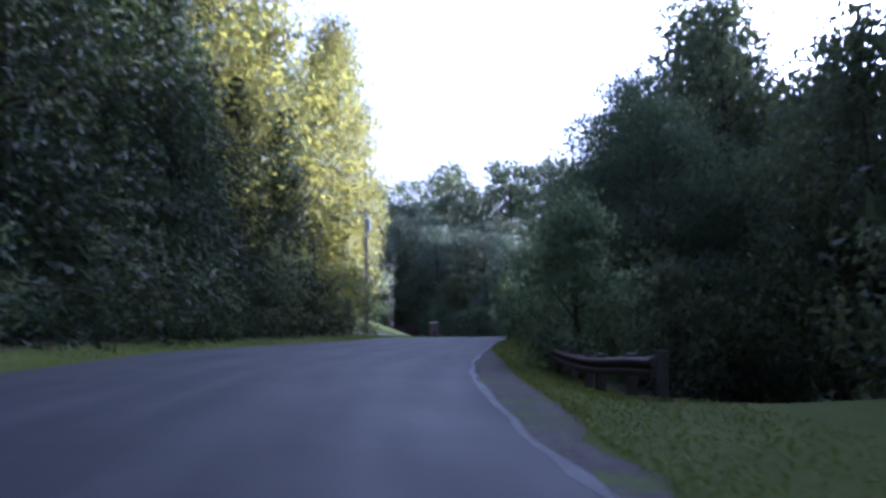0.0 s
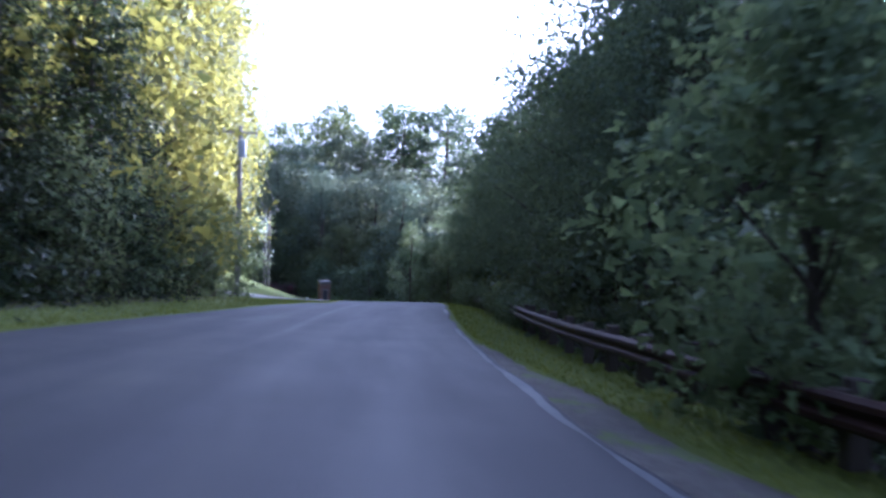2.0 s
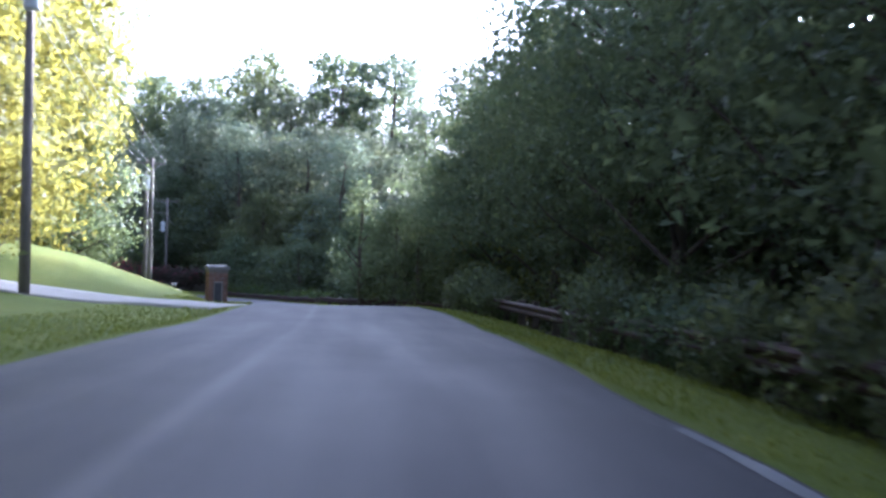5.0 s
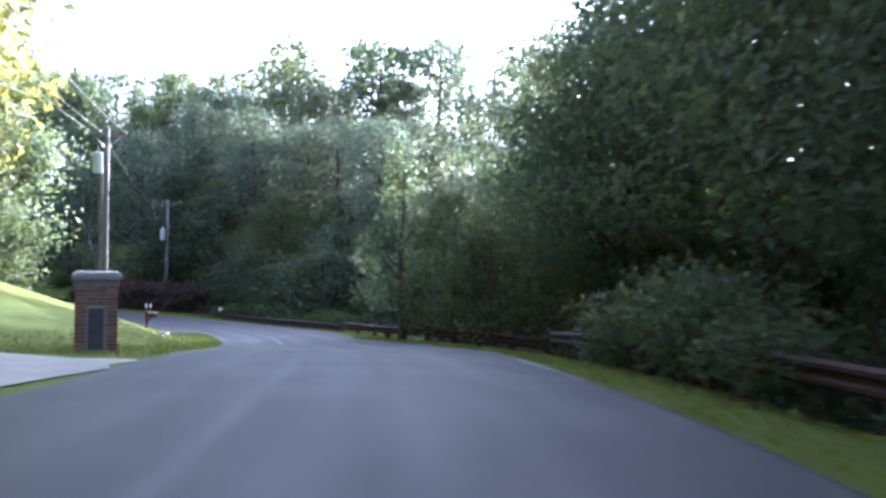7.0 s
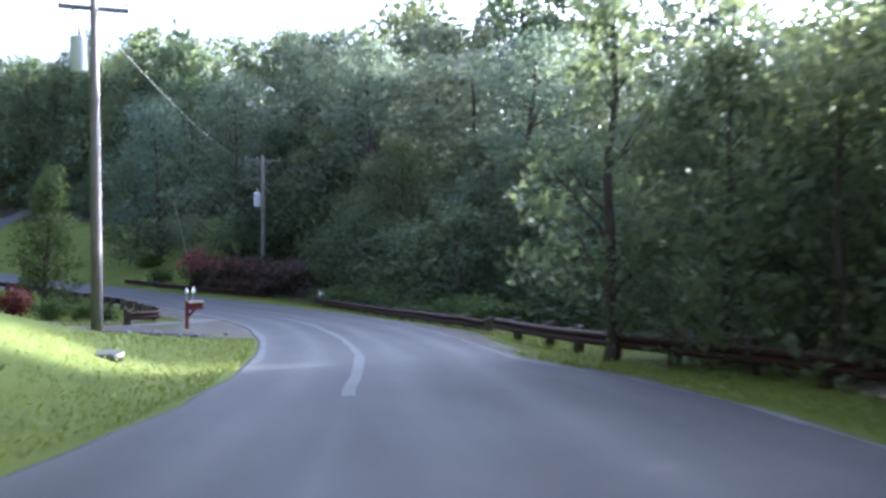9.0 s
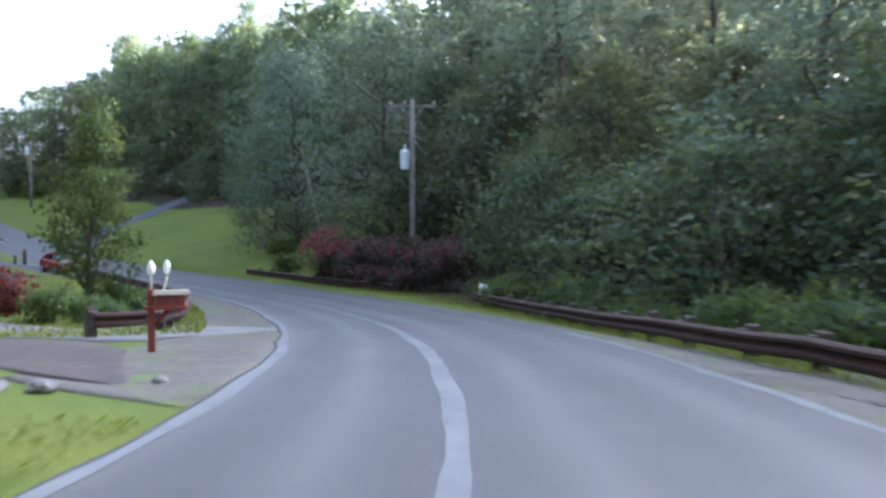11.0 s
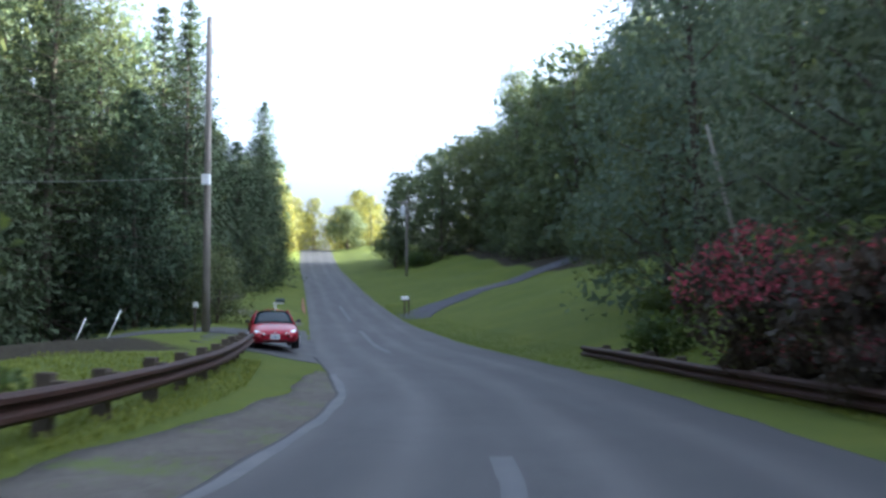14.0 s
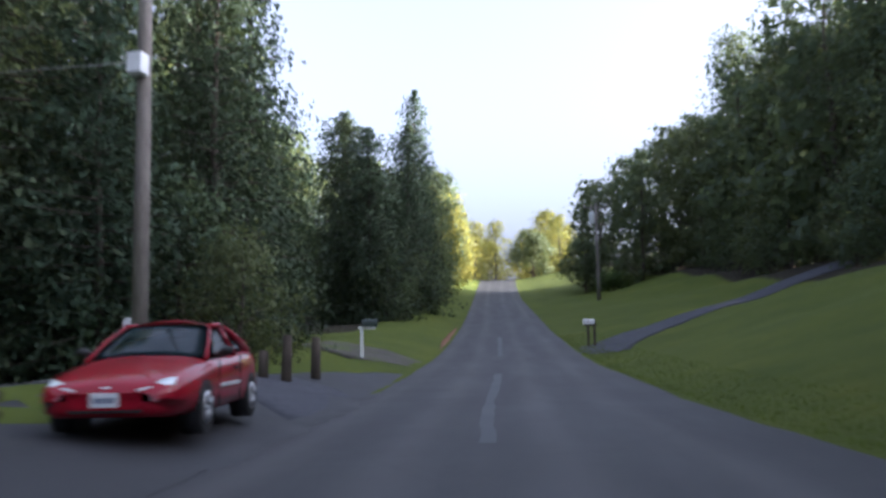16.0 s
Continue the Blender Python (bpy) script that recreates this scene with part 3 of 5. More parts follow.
def broadleaf(name, seed, height, radius, bare, clumps, per, leaf, material, bark, label, lean=0.0, category="tree", sides=3, heart=0.40, flat=0.72, lump=0.34, dome=0.0, inner=18):
    """A tapered trunk with limbs, and a crown of leafy clumps at their ends with gaps between."""
    rng = np.random.default_rng(seed)
    root = thing(name, 0, 0, 0, label, category)
    bm = bmesh.new()
    top = np.array([lean * height, 0.3 * lean * height, height * 0.9])
    stem = limb_line(rng, (0, 0, -0.4), top, 0.05, 9)
    r0 = 0.013 * height + 0.05
    tube(bm, stem, [r0 * (1.35 if k == 0 else 1.0 - 0.085 * k) for k in range(10)], 9)
    ends, weight = [], []
    for k in range(clumps):
        u = (k + 0.5) / clumps
        h = bare + (height - bare) * u**0.85
        v = (h - bare) / (height - bare)
        v_ = v * (1.0 - 0.35 * dome)
        env = radius * (0.45 + 0.55 * math.sin(math.pi * min(1.0, 0.18 + 0.82 * v_**0.8))) * (1.0 - 0.55 * max(0, v_ - 0.62) / 0.38)
        ang = k * 2.399 + rng.normal(0, 0.5)
        rr = env * (0.25 + 0.75 * rng.random() ** 0.55)
        c = np.array([math.cos(ang) * rr, math.sin(ang) * rr, h + rng.normal(0, 0.25) - dome * 0.22 * rr * rr / radius])
        c[:2] += top[:2] * (h / height)
        ends.append(c)
        weight.append((0.55 + 0.75 * rng.random()) * (1.15 - 0.45 * v * (1.0 - dome)))
    for k in range(0, clumps, 5 if dome else 2):
        c = ends[k]
        h0 = max(bare * 0.65, c[2] - 0.55 * np.linalg.norm(c[:2]) - 0.6)
        f_ = min(h0 / (height * 0.9), 0.93)
        b = np.array(stem[int(f_ * 9)]) * (1 - (f_ * 9) % 1) + np.array(stem[min(9, int(f_ * 9) + 1)]) * ((f_ * 9) % 1)
        pts = limb_line(rng, b, c, 0.13, 5)
        rr = r0 * (0.42 - 0.25 * f_)
        tube(bm, pts, [rr * (1 - 0.17 * q) for q in range(6)], 3 if dome else 4, False)
    part("trunk", bm, root, "", bark)
    cs, ns, sz, fs = [], [], [], []
    for c, w in zip(ends, weight):
        m = int(per * w)
        q = rng.normal(0, 1, (m, 3))
        q /= np.linalg.norm(q, axis=1)[:, None]
        size = radius * lump * (0.7 + 0.5 * w)
        rad = size * ((0.55 + 0.55 * rng.random(m) ** 0.8) if inner > 12 else (0.35 + 0.65 * rng.random(m) ** 0.45))
        rad *= 1 + 0.22 * np.sin(q[:, 0] * 5 + seed) * np.sin(q[:, 1] * 4 + c[0])
        off = q * rad[:, None] * np.array([1.15, 1.15, flat])
        off[:, 2] -= 0.10 * size
        cs.append(c + off)
        ns.append(q + np.array([0, 0, 0.25]))
        crown_out = np.array([c[0], c[1], 0.8 * (c[2] - 0.5 * (bare + height))]) / radius
        fs.append(q + 0.55 * crown_out + np.array([0, 0, 0.2]) + rng.normal(0, 0.16, (m, 3)))
        sz.append(leaf * (0.6 + 0.8 * rng.random(m)))
        # the dense inner sprays of the clump, lying along its surface
        k = int(inner * (0.7 + 0.5 * w))
        q = rng.normal(0, 1, (k, 3))
        q /= np.linalg.norm(q, axis=1)[:, None]
        cs.append(c + q * (size * rng.uniform(0.25, 0.72, (k, 1))) * np.array([1.15, 1.15, flat]) - np.array([0, 0, 0.1 * size]))
        ns.append(1.6 * np.cross(q, rng.normal(0, 1, (k, 3))))
        fs.append(q + 0.55 * crown_out + np.array([0, 0, 0.15]) + rng.normal(0, 0.2, (k, 3)))
        sz.append(size * heart * (0.7 + 0.6 * rng.random(k)))
    part("crown", leaf_cloud("crown", np.concatenate(cs), np.concatenate(ns), np.concatenate(sz), rng, material, sides=sides, soft=np.concatenate(fs)), root)
    return root


def evergreen(name, seed, height, radius, tiers, per, leaf, material, label, bare=0.6, column=0.0):
    """A conifer: whorls of drooping boughs, shorter towards the tip."""
    rng = np.random.default_rng(seed)
    root = thing(name, 0, 0, 0, label, "tree")
    bm = bmesh.new()
    stem = limb_line(rng, (0, 0, -0.4), (0, 0, height), 0.015, 8)
    r0 = 0.011 * height + 0.04
    tube(bm, stem, [r0 * (1.0 - 0.115 * k) for k in range(9)], 8)
    cs, ns, sz, fs = [], [], [], []
    for k in range(tiers):
        v = k / (tiers - 1)
        h = bare + (height - bare) * v**0.95
        reach = radius * ((1 - v) ** (0.75 - 0.4 * column)) * (0.75 + 0.4 * rng.random()) + 0.15
        for j in range(int(5 + 4 * (1 - v))):
            ang = j * math.tau / (5 + 4 * (1 - v)) + k * 0.9 + rng.normal(0, 0.25)
            d = np.array([math.cos(ang), math.sin(ang), -0.18 + 0.5 * v])
            rj = reach * (0.7 + 0.45 * rng.random())
            if j % 2 == 0:
                tube(bm, [np.array([0, 0, h]), np.array([0, 0, h]) + d * rj * 0.9], [r0 * 0.28 * (1 - 0.7 * v), 0.01], 4, False)
            m = int(per * (0.35 + rj / radius))
            u = rng.random(m) ** 0.7
            pos = np.array([0, 0, h]) + d * (rj * u)[:, None] + rng.normal(0, 1, (m, 3)) * (0.10 + 0.16 * rj * (1 - 0.4 * u))[:, None] * np.array([1, 1, 0.6])
            cs.append(pos)
            ns.append(np.tile(d, (m, 1)) + np.array([0, 0, -0.15]))
            fs.append(np.tile(d * np.array([0.9, 0.9, 0.3]) + np.array([0, 0, 0.35]), (m, 1)) + (pos - np.array([0, 0, h]) - d * (rj * u)[:, None]) * 1.2 / (0.2 + 0.16 * rj) + rng.normal(0, 0.2, (m, 3)))
            sz.append(leaf * (0.6 + 0.8 * rng.random(m)))
    part("trunk", bm, root, "", BARK)
    part("crown", leaf_cloud("crown", np.concatenate(cs), np.concatenate(ns), np.concatenate(sz), rng, material, 0.5, 0.5, 3, soft=np.concatenate(fs)), root)
    return root


def shrub(name, seed, height, radius, count, leaf, material, label, bloom=None, blooms=0, category="shrub", stems=7):
    rng = np.random.default_rng(seed)
    root = thing(name, 0, 0, 0, label, category)
    bm = bmesh.new()
    lumps = []
    for k in range(stems):
        ang = k * 2.399 + rng.normal(0, 0.3)
        rr = radius * 0.72 * math.sqrt((k + 0.4) / stems)
        c = np.array([math.cos(ang) * rr, math.sin(ang) * rr, height * (0.42 + 0.36 * rng.random()) * (1 - 0.25 * rr / radius)])
        lumps.append(c)
        tube(bm, limb_line(rng, (c[0] * 0.15, c[1] * 0.15, -0.15), c, 0.1, 4), [0.035, 0.03, 0.024, 0.018, 0.01], 5, False)
    part("stem", bm, root, "", BARK)
    which = rng.integers(0, stems, count)
    q = rng.normal(0, 1, (count, 3))
    q /= np.linalg.norm(q, axis=1)[:, None]
    size = np.array([0.34 * radius + 0.10 * height * rng.random() for _ in range(stems)])[which]
    rad = size * (0.3 + 0.7 * rng.random(count) ** 0.5)
    pos = np.array(lumps)[which] + q * rad[:, None] * np.array([1.2, 1.2, 1.0 + 0.4 * height / radius * 0.5])
    pos[:, 2] = np.maximum(pos[:, 2], 0.04 + 0.1 * rng.random(count))
    part("foliage", leaf_cloud("foliage", pos, q + np.array([0, 0, 0.3]), leaf * (0.7 + 0.8 * rng.random(count)), rng, material, sides=3, soft=q + 0.4 * pos / radius + np.array([0, 0, 0.15]) + rng.normal(0, 0.2, (count, 3))), root)
    if bloom:
        tops = rng.permutation(np.where((pos[:, 2] > np.percentile(pos[:, 2], 55)))[0])[: max(1, blooms // 14)]
        pts = np.repeat(pos[tops], 14, axis=0) + rng.normal(0, 0.10, (len(tops) * 14, 3)) * np.array([1, 1, 1.3])
        part("blossom", leaf_cloud("blossom", pts, rng.normal(0, 1, pts.shape), 0.07 + 0.05 * rng.random(len(pts)), rng, bloom), root, "deep pink blossom sprays")
    return root


OAK_TALL = "tall oak in full dark-green leaf at the wood's edge"
trees = {
    "oak": broadleaf("oak_tree", 11, 17.0, 4.7, 1.6, 56, 105, 0.25, LEAF_OAK, BARK, OAK_TALL, heart=0.20, inner=44, lump=0.30),
    "oak2": broadleaf("oak_tree", 12, 19.5, 4.3, 2.5, 56, 105, 0.25, LEAF_OAK, BARK, OAK_TALL, heart=0.20, inner=44, lump=0.30),
    "poplar": broadleaf("poplar_tree", 13, 21.5, 3.6, 4.0, 58, 150, 0.22, LEAF_MAPLE, BARK, "tall slim poplar rising over the other trees", heart=0.21, inner=38),
    "maple": broadleaf("maple_tree", 14, 14.5, 4.5, 1.0, 60, 122, 0.21, LEAF_MAPLE, BARK, "broad maple in green leaf beside the road", heart=0.20, inner=36),
    "maple2": broadleaf("maple_tree", 15, 11.5, 4.0, 0.6, 56, 140, 0.19, LEAF_OAK, BARK, "leafy maple with low hanging boughs", heart=0.22, inner=46, lump=0.30),
    "near": broadleaf("beech_tree", 16, 14.5, 4.7, 3.9, 44, 500, 0.14, LEAF_BEECH_HAZE, BARK, "shaded beech with boughs hanging over the guard rail", heart=0.13, inner=56, flat=0.46),
    "under": broadleaf("understory_tree", 17, 6.0, 2.9, 0.2, 38, 66, 0.22, LEAF_OAK, BARK, "young understory tree in deep shade", heart=0.23, inner=26),
    "far": broadleaf("woodland_tree", 18, 17.2, 5.0, 0.8, 60, 42, 0.31, LEAF_OAK, BARK, "woodland tree deep among the others", heart=0.39, inner=20, lump=0.33, dome=0.6),
    "far2": broadleaf("woodland_tree", 19, 18.6, 5.0, 1.2, 60, 42, 0.31, LEAF_OAK, BARK, "woodland tree deep among the others", heart=0.39, inner=20, lump=0.33, dome=0.6),
    "gold": broadleaf("tulip_tree", 24, 14.0, 4.2, 0.6, 40, 44, 0.40, LEAF_MAPLE, BARK, "sunlit tree turning gold in the low light", heart=0.32, inner=22),
    "pine": evergreen("pine_tree", 21, 18.5, 3.8, 30, 52, 0.25, LEAF_PINE_HAZE, "tall dark evergreen with drooping boughs", 1.0),
    "hemlock": evergreen("hemlock_tree", 23, 17.5, 4.0, 30, 62, 0.24, LEAF_HEMLOCK_SHADE, "shade-toned hemlock with boughs drooping towards the verge", 0.3),
    "cedar": evergreen("cedar_tree", 22, 12.0, 3.2, 26, 58, 0.23, LEAF_PINE_HAZE, "dense dark cedar tapering to a point", 0.2, 0.7),
    "shrub": shrub("wild_shrub", 31, 2.2, 1.7, 1500, 0.17, LEAF_SHRUB, "wild shrub at the edge of the wood"),
    "shrub2": shrub("wild_shrub", 32, 3.2, 2.1, 1800, 0.18, LEAF_OAK, "tangled wild shrub in the shade"),
}
WOOD_L, WOOD_R, HILL = "trees of the wood on the high side", "trees of the wood in the gully", "trees of the wood on the hill"
SLOPE = "trees of the wood above the grassy slope"
count_of = {k: 0 for k in trees}
plant_rng = random.Random(7)


def plant(kind, x, y, scale=1.0, tall=1.0, turn=None, sink=0.15, label="", group=""):
    m = pose(x, y, ground_at(x, y) - sink, plant_rng.uniform(-2, 2), plant_rng.uniform(-2, 2), plant_rng.uniform(0, 360) if turn is None else turn)
    m = m @ Matrix.Diagonal((scale, scale, scale * tall, 1))
    if count_of[kind] == 0:
        ob = trees[kind]
        ob.matrix_basis = m
    else:
        ob = copy_thing(trees[kind], Matrix.Identity(4))
        ob.matrix_basis = m
    count_of[kind] += 1
    # crowns on the hill take the leaf with haze in its colour
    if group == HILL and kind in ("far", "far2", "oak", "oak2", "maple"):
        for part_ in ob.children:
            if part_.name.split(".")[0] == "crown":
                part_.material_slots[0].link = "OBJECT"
                part_.material_slots[0].material = LEAF_HILL_HAZE
    return tagged(ob, label, group=group)


def row(kinds, s0, s1, step, near_, far_, smin, smax, group, jitter=0.35):
    """Trees along one side of the road, between two distances from its line (left is positive)."""
    s = s0
    while s < s1:
        l = plant_rng.uniform(near_, far_)
        x, y, _ = beside(s + plant_rng.uniform(-jitter, jitter) * step, l)
        wide, high = (1.2, 0.76) if group == HILL else (1.0, 1.0)
        plant(plant_rng.choice(kinds), x, y, wide * plant_rng.uniform(smin, smax), high * plant_rng.uniform(0.92, 1.12), group=group)
        s += step


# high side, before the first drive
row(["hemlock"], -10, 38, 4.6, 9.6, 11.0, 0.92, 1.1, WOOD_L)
row(["maple", "poplar", "maple"], 40, 50, 3.4, 10.6, 12.0, 1.1, 1.3, WOOD_L)
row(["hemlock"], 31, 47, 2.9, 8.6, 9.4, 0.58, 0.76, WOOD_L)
row(["under", "shrub2"], 47.5, 57, 2.2, 7.6, 8.8, 0.62, 0.85, WOOD_L)
row(["oak", "pine", "oak2", "pine"], -18, 52, 6.5, 14.5, 18.0, 1.0, 1.2, WOOD_L)
row(["under", "shrub2", "under"], 16, 50, 3.6, 8.2, 9.2, 0.55, 0.8, WOOD_L)
row(["under"], 50, 98, 4.6, -24, -19, 1.0, 1.3, WOOD_R)
row(["far", "far2"], -20, 58, 8.0, 21, 28, 1.0, 1.2, WOOD_L)
# unseen tall row, added to shade the trees across the road
row(["far2", "far"], -40, 6, 8.5, -30, -24, 1.35, 1.5, WOOD_R)
# gully side; the wood opens again where a side road comes in
row(["near"], 37, 44, 5.0, -9.8, -8.8, 0.86, 0.92, WOOD_R)
row(["near"], 47, 80, 6.2, -10.8, -8.4, 0.92, 1.28, WOOD_R)
row(["near"], 82, 91, 6.5, -10.5, -9.6, 0.84, 0.9, WOOD_R)
row(["far", "far2"], 62, 88, 6.0, -20.0, -16.5, 1.05, 1.2, WOOD_R)
# added outside the view, tall enough to darken the start of the road
row(["oak2", "far", "oak"], -26, 8, 5.0, -15.5, -12.0, 0.95, 1.1, WOOD_R)
row(["oak", "far", "maple2"], 10, 19, 4.5, -15.5, -13.0, 0.74, 0.9, WOOD_R)
# two rows added behind the start to hold back sky light
row(["far2", "far"], -60, -14, 9.0, -14, -10.0, 0.95, 1.15, WOOD_R)
row(["far2", "far"], -60, -14, 9.0, 10.0, 13, 0.95, 1.15, WOOD_L)
row(["under", "shrub2"], 31, 46, 3.4, -8.4, -6.8, 0.65, 0.95, WOOD_R)
row(["under", "shrub2"], 47, 88, 4.2, -9.4, -7.4, 0.42, 0.68, WOOD_R)
row(["oak", "maple2"], 14, 30, 5.0, -17, -14, 0.66, 0.76, WOOD_R)
row(["oak", "maple2"], 30, 46, 5.6, -16, -13, 0.68, 0.80, WOOD_R)
row(["oak", "oak2"], 48, 84, 5.6, -16.5, -13.5, 1.22, 1.38, WOOD_R)
row(["oak", "maple"], 85, 92, 4.0, -16, -13.5, 1.0, 1.1, WOOD_R)
# this row and the next stand out of view, sized to block the sun
row(["far", "far2"], -4, 40, 5.5, -27, -22, 0.9, 1.05, WOOD_R)
row(["oak2", "far2"], 28, 40, 4.2, -28, -25, 1.3, 1.45, WOOD_R)
row(["far", "far2"], 50, 84, 5.5, -27, -19, 1.05, 1.25, WOOD_R)
row(["under", "shrub2"], 6, 24, 4.0, -15, -11, 0.9, 1.2, WOOD_R)
row(["shrub2"], 45, 61, 2.5, -5.15, -4.75, 0.42, 0.62, WOOD_R)
# another tall row added out of view as a sun block
row(["far2", "far"], 0, 52, 6.5, -38, -28, 1.3, 1.42, WOOD_R)
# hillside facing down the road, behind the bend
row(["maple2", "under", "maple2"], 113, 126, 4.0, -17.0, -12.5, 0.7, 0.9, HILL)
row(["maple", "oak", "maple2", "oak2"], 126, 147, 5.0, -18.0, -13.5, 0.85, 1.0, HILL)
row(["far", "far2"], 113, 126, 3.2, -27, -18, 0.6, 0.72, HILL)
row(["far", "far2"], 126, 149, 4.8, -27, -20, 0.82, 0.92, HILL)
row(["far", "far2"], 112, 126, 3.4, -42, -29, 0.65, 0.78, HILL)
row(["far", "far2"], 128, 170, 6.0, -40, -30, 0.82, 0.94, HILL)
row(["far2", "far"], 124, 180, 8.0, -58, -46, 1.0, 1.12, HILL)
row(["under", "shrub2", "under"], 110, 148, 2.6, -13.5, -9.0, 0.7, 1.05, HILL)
# above the grassy slope
row(["oak", "maple2", "far2"], 156, 182, 4.2, -26, -22, 0.72, 0.88, SLOPE)
row(["oak", "oak2", "far2"], 182, 232, 4.2, -26, -22, 0.95, 1.12, SLOPE)
row(["far", "far2"], 156, 184, 4.6, -32, -27, 0.75, 0.88, SLOPE)
row(["far", "far2"], 184, 258, 4.6, -32, -27, 0.95, 1.1, SLOPE)
row(["far", "far2"], 230, 262, 5.0, -24, -17, 0.8, 0.95, SLOPE)
row(["under", "shrub2", "under"], 156, 240, 3.6, -22.5, -20, 0.8, 1.2, SLOPE)
# hindmost row, added so that its shadow falls on the slope trees
row(["far2"], 150, 246, 8.5, -60, -50, 1.16, 1.28, SLOPE)
# low side, past the bend
row(["pine", "far", "pine"], 110, 156, 5.5, 26, 32, 0.95, 1.15, WOOD_L)
row(["pine", "pine", "far2"], 104, 160, 6.0, 34, 46, 1.0, 1.2, WOOD_L)
row(["shrub"], 111, 130, 2.3, -6.1, -5.7, 0.4, 0.62, WOOD_R)
row(["under", "shrub2"], 118, 158, 3.4, 20, 25, 0.8, 1.2, WOOD_L)
row(["pine", "cedar", "pine"], 164, 182, 3.6, 17, 20, 0.95, 1.1, WOOD_L)
row(["cedar", "cedar", "maple2"], 208, 234, 3.6, 8.5, 11.0, 0.72, 0.9, WOOD_L)
row(["far", "far2"], 236, 300, 6.0, 8.5, 12.0, 0.6, 0.8, WOOD_L)
row(["under", "shrub2"], 208, 290, 4.5, 7.0, 8.5, 0.6, 0.9, WOOD_L)
row(["far", "far2"], 160, 300, 10.5, 22, 32, 1.0, 1.2, WOOD_L)
# closing the view where the road tops the rise
row(["gold"], 290, 330, 1.5, -12, 10, 0.5, 0.76, "sunlit trees beyond the rise")
row(["gold"], 262, 296, 4.0, 6.5, 8.5, 0.75, 0.95, "sunlit trees beyond the rise")
plant("cedar", -81.0, 187.2, 0.82, 1.9, group=WOOD_L)
for s_, l_, k in ((243, -15, 0.72), (249, -11.5, 0.66), (257, -12.5, 0.72)):
    x, y, _ = beside(s_, l_)
    plant("far", x, y, k, group=SLOPE)
plant("pine", -52.5, 158.3, 0.8, 1.35, group=WOOD_L)
plant("cedar", -73.5, 176.5, 1.15, 1.05, group=WOOD_L)
plant("cedar", -78.0, 178.0, 1.3, 1.0, group=WOOD_L)
plant("cedar", -75.5, 182.5, 1.1, 1.1, group=WOOD_L)
# behind the lawn on the high side
row(["maple", "poplar"], 78, 96, 4.2, 15.0, 16.5, 1.05, 1.2, WOOD_L)
row(["poplar"], 90, 107, 3.4, 13.2, 15.5, 1.3, 1.48, WOOD_L)
row(["maple2"], 97, 107, 4.0, 12.2, 13.4, 0.75, 0.9, WOOD_L)
row(["gold", "poplar", "gold"], 64, 108, 5.0, 20, 25, 1.25, 1.5, WOOD_L)
row(["far", "far2", "pine"], 60, 110, 7.0, 28, 36, 1.0, 1.2, WOOD_L)
# leafy to the ground beyond the drive
for x, y, k in ((-9.6, 79.6, 0.55), (-11.6, 81.0, 0.75), (-10.6, 84.4, 0.62), (-13.0, 85.5, 0.8), (-11.2, 88.6, 0.66), (-14.0, 91.0, 0.8)):
    plant("maple", x, y, k, group=WOOD_L)
# shrubs leaning over the rail above the gully
row(["shrub2"], 43, 50, 1.5, -4.7, -4.45, 0.36, 0.46, WOOD_R)
row(["shrub2", "shrub"], 72.0, 76.6, 1.5, -5.05, -4.8, 0.5, 0.66, WOOD_R)


# ---- drives and aprons ----
pave("concrete_drive", [(-0.05, 72.1), (-2.5, 72.6), (-8, 73.6), (-16, 73.0), (-30, 70.0)], [7.0, 4.6, 3.6, 3.6, 3.6], CONCRETE, "pale concrete drive between mown lawns", 0.035)
pave("concrete_drive", [(-5.9, 115.2), (-7.5, 115.9), (-11, 117.2), (-18, 118.6), (-30, 117.0)], [4.6, 4.6, 4.6, 4.6, 4.2], WORN_CONCRETE, "worn grey concrete drive beside a timber letter box", 0.014)
ribbon("gravel_apron_left", 107, 151, lambda s: edge_l(s) + float(np.interp(s, [107, 110, 120, 134, 142, 151], [0.2, 3.4, 2.2, 1.7, 1.1, 0.3])), lambda s: edge_l(s) - 0.35, GRAVEL,
       "grey gravel apron along the inside of the bend", -0.012, 0.5, category="shoulder", across=6, skirt=0.06, wobble=0.3)
ribbon("gravel_apron_right", 92, 130, lambda s: edge_r(s) + 0.35, lambda s: edge_r(s) - float(np.interp(s, [92, 97, 106, 112, 124, 130], [0.2, 0.5, 1.0, 1.6, 0.6, 0.2])), GRAVEL,
       "grey gravel apron at the outside of the bend", -0.012, 0.5, category="shoulder", across=6, skirt=0.06, wobble=0.3)
pave("side_drive", [(-31.5, 151.0), (-36.5, 151.2), (-40.2, 148.0), (-41.5, 142.0), (-42.5, 132.0), (-45, 118)], [3.6, 3.6, 3.2, 3.0, 3.0, 3.0], DRIVE, "dark asphalt side drive behind the island lawn", 0.03)
pave("side_road", [(4.0, 108.6), (9.0, 110.2), (16.0, 113.0), (26.0, 117.5), (44.0, 123.0)], [3.0, 3.0, 3.4, 3.6, 3.6], GRAVEL, "grey gravel side road leading off through the wood", 0.012, "road")
pave("hill_drive", [(-45.4, 170.0), (-47.6, 174.6), (-50.0, 184.0), (-49.6, 192.0), (-46.5, 200.0), (-40.0, 207.0)], [3.4, 2.9, 2.8, 2.8, 2.8, 2.8], DRIVE, "bluish asphalt drive climbing the grassy hill", 0.04)
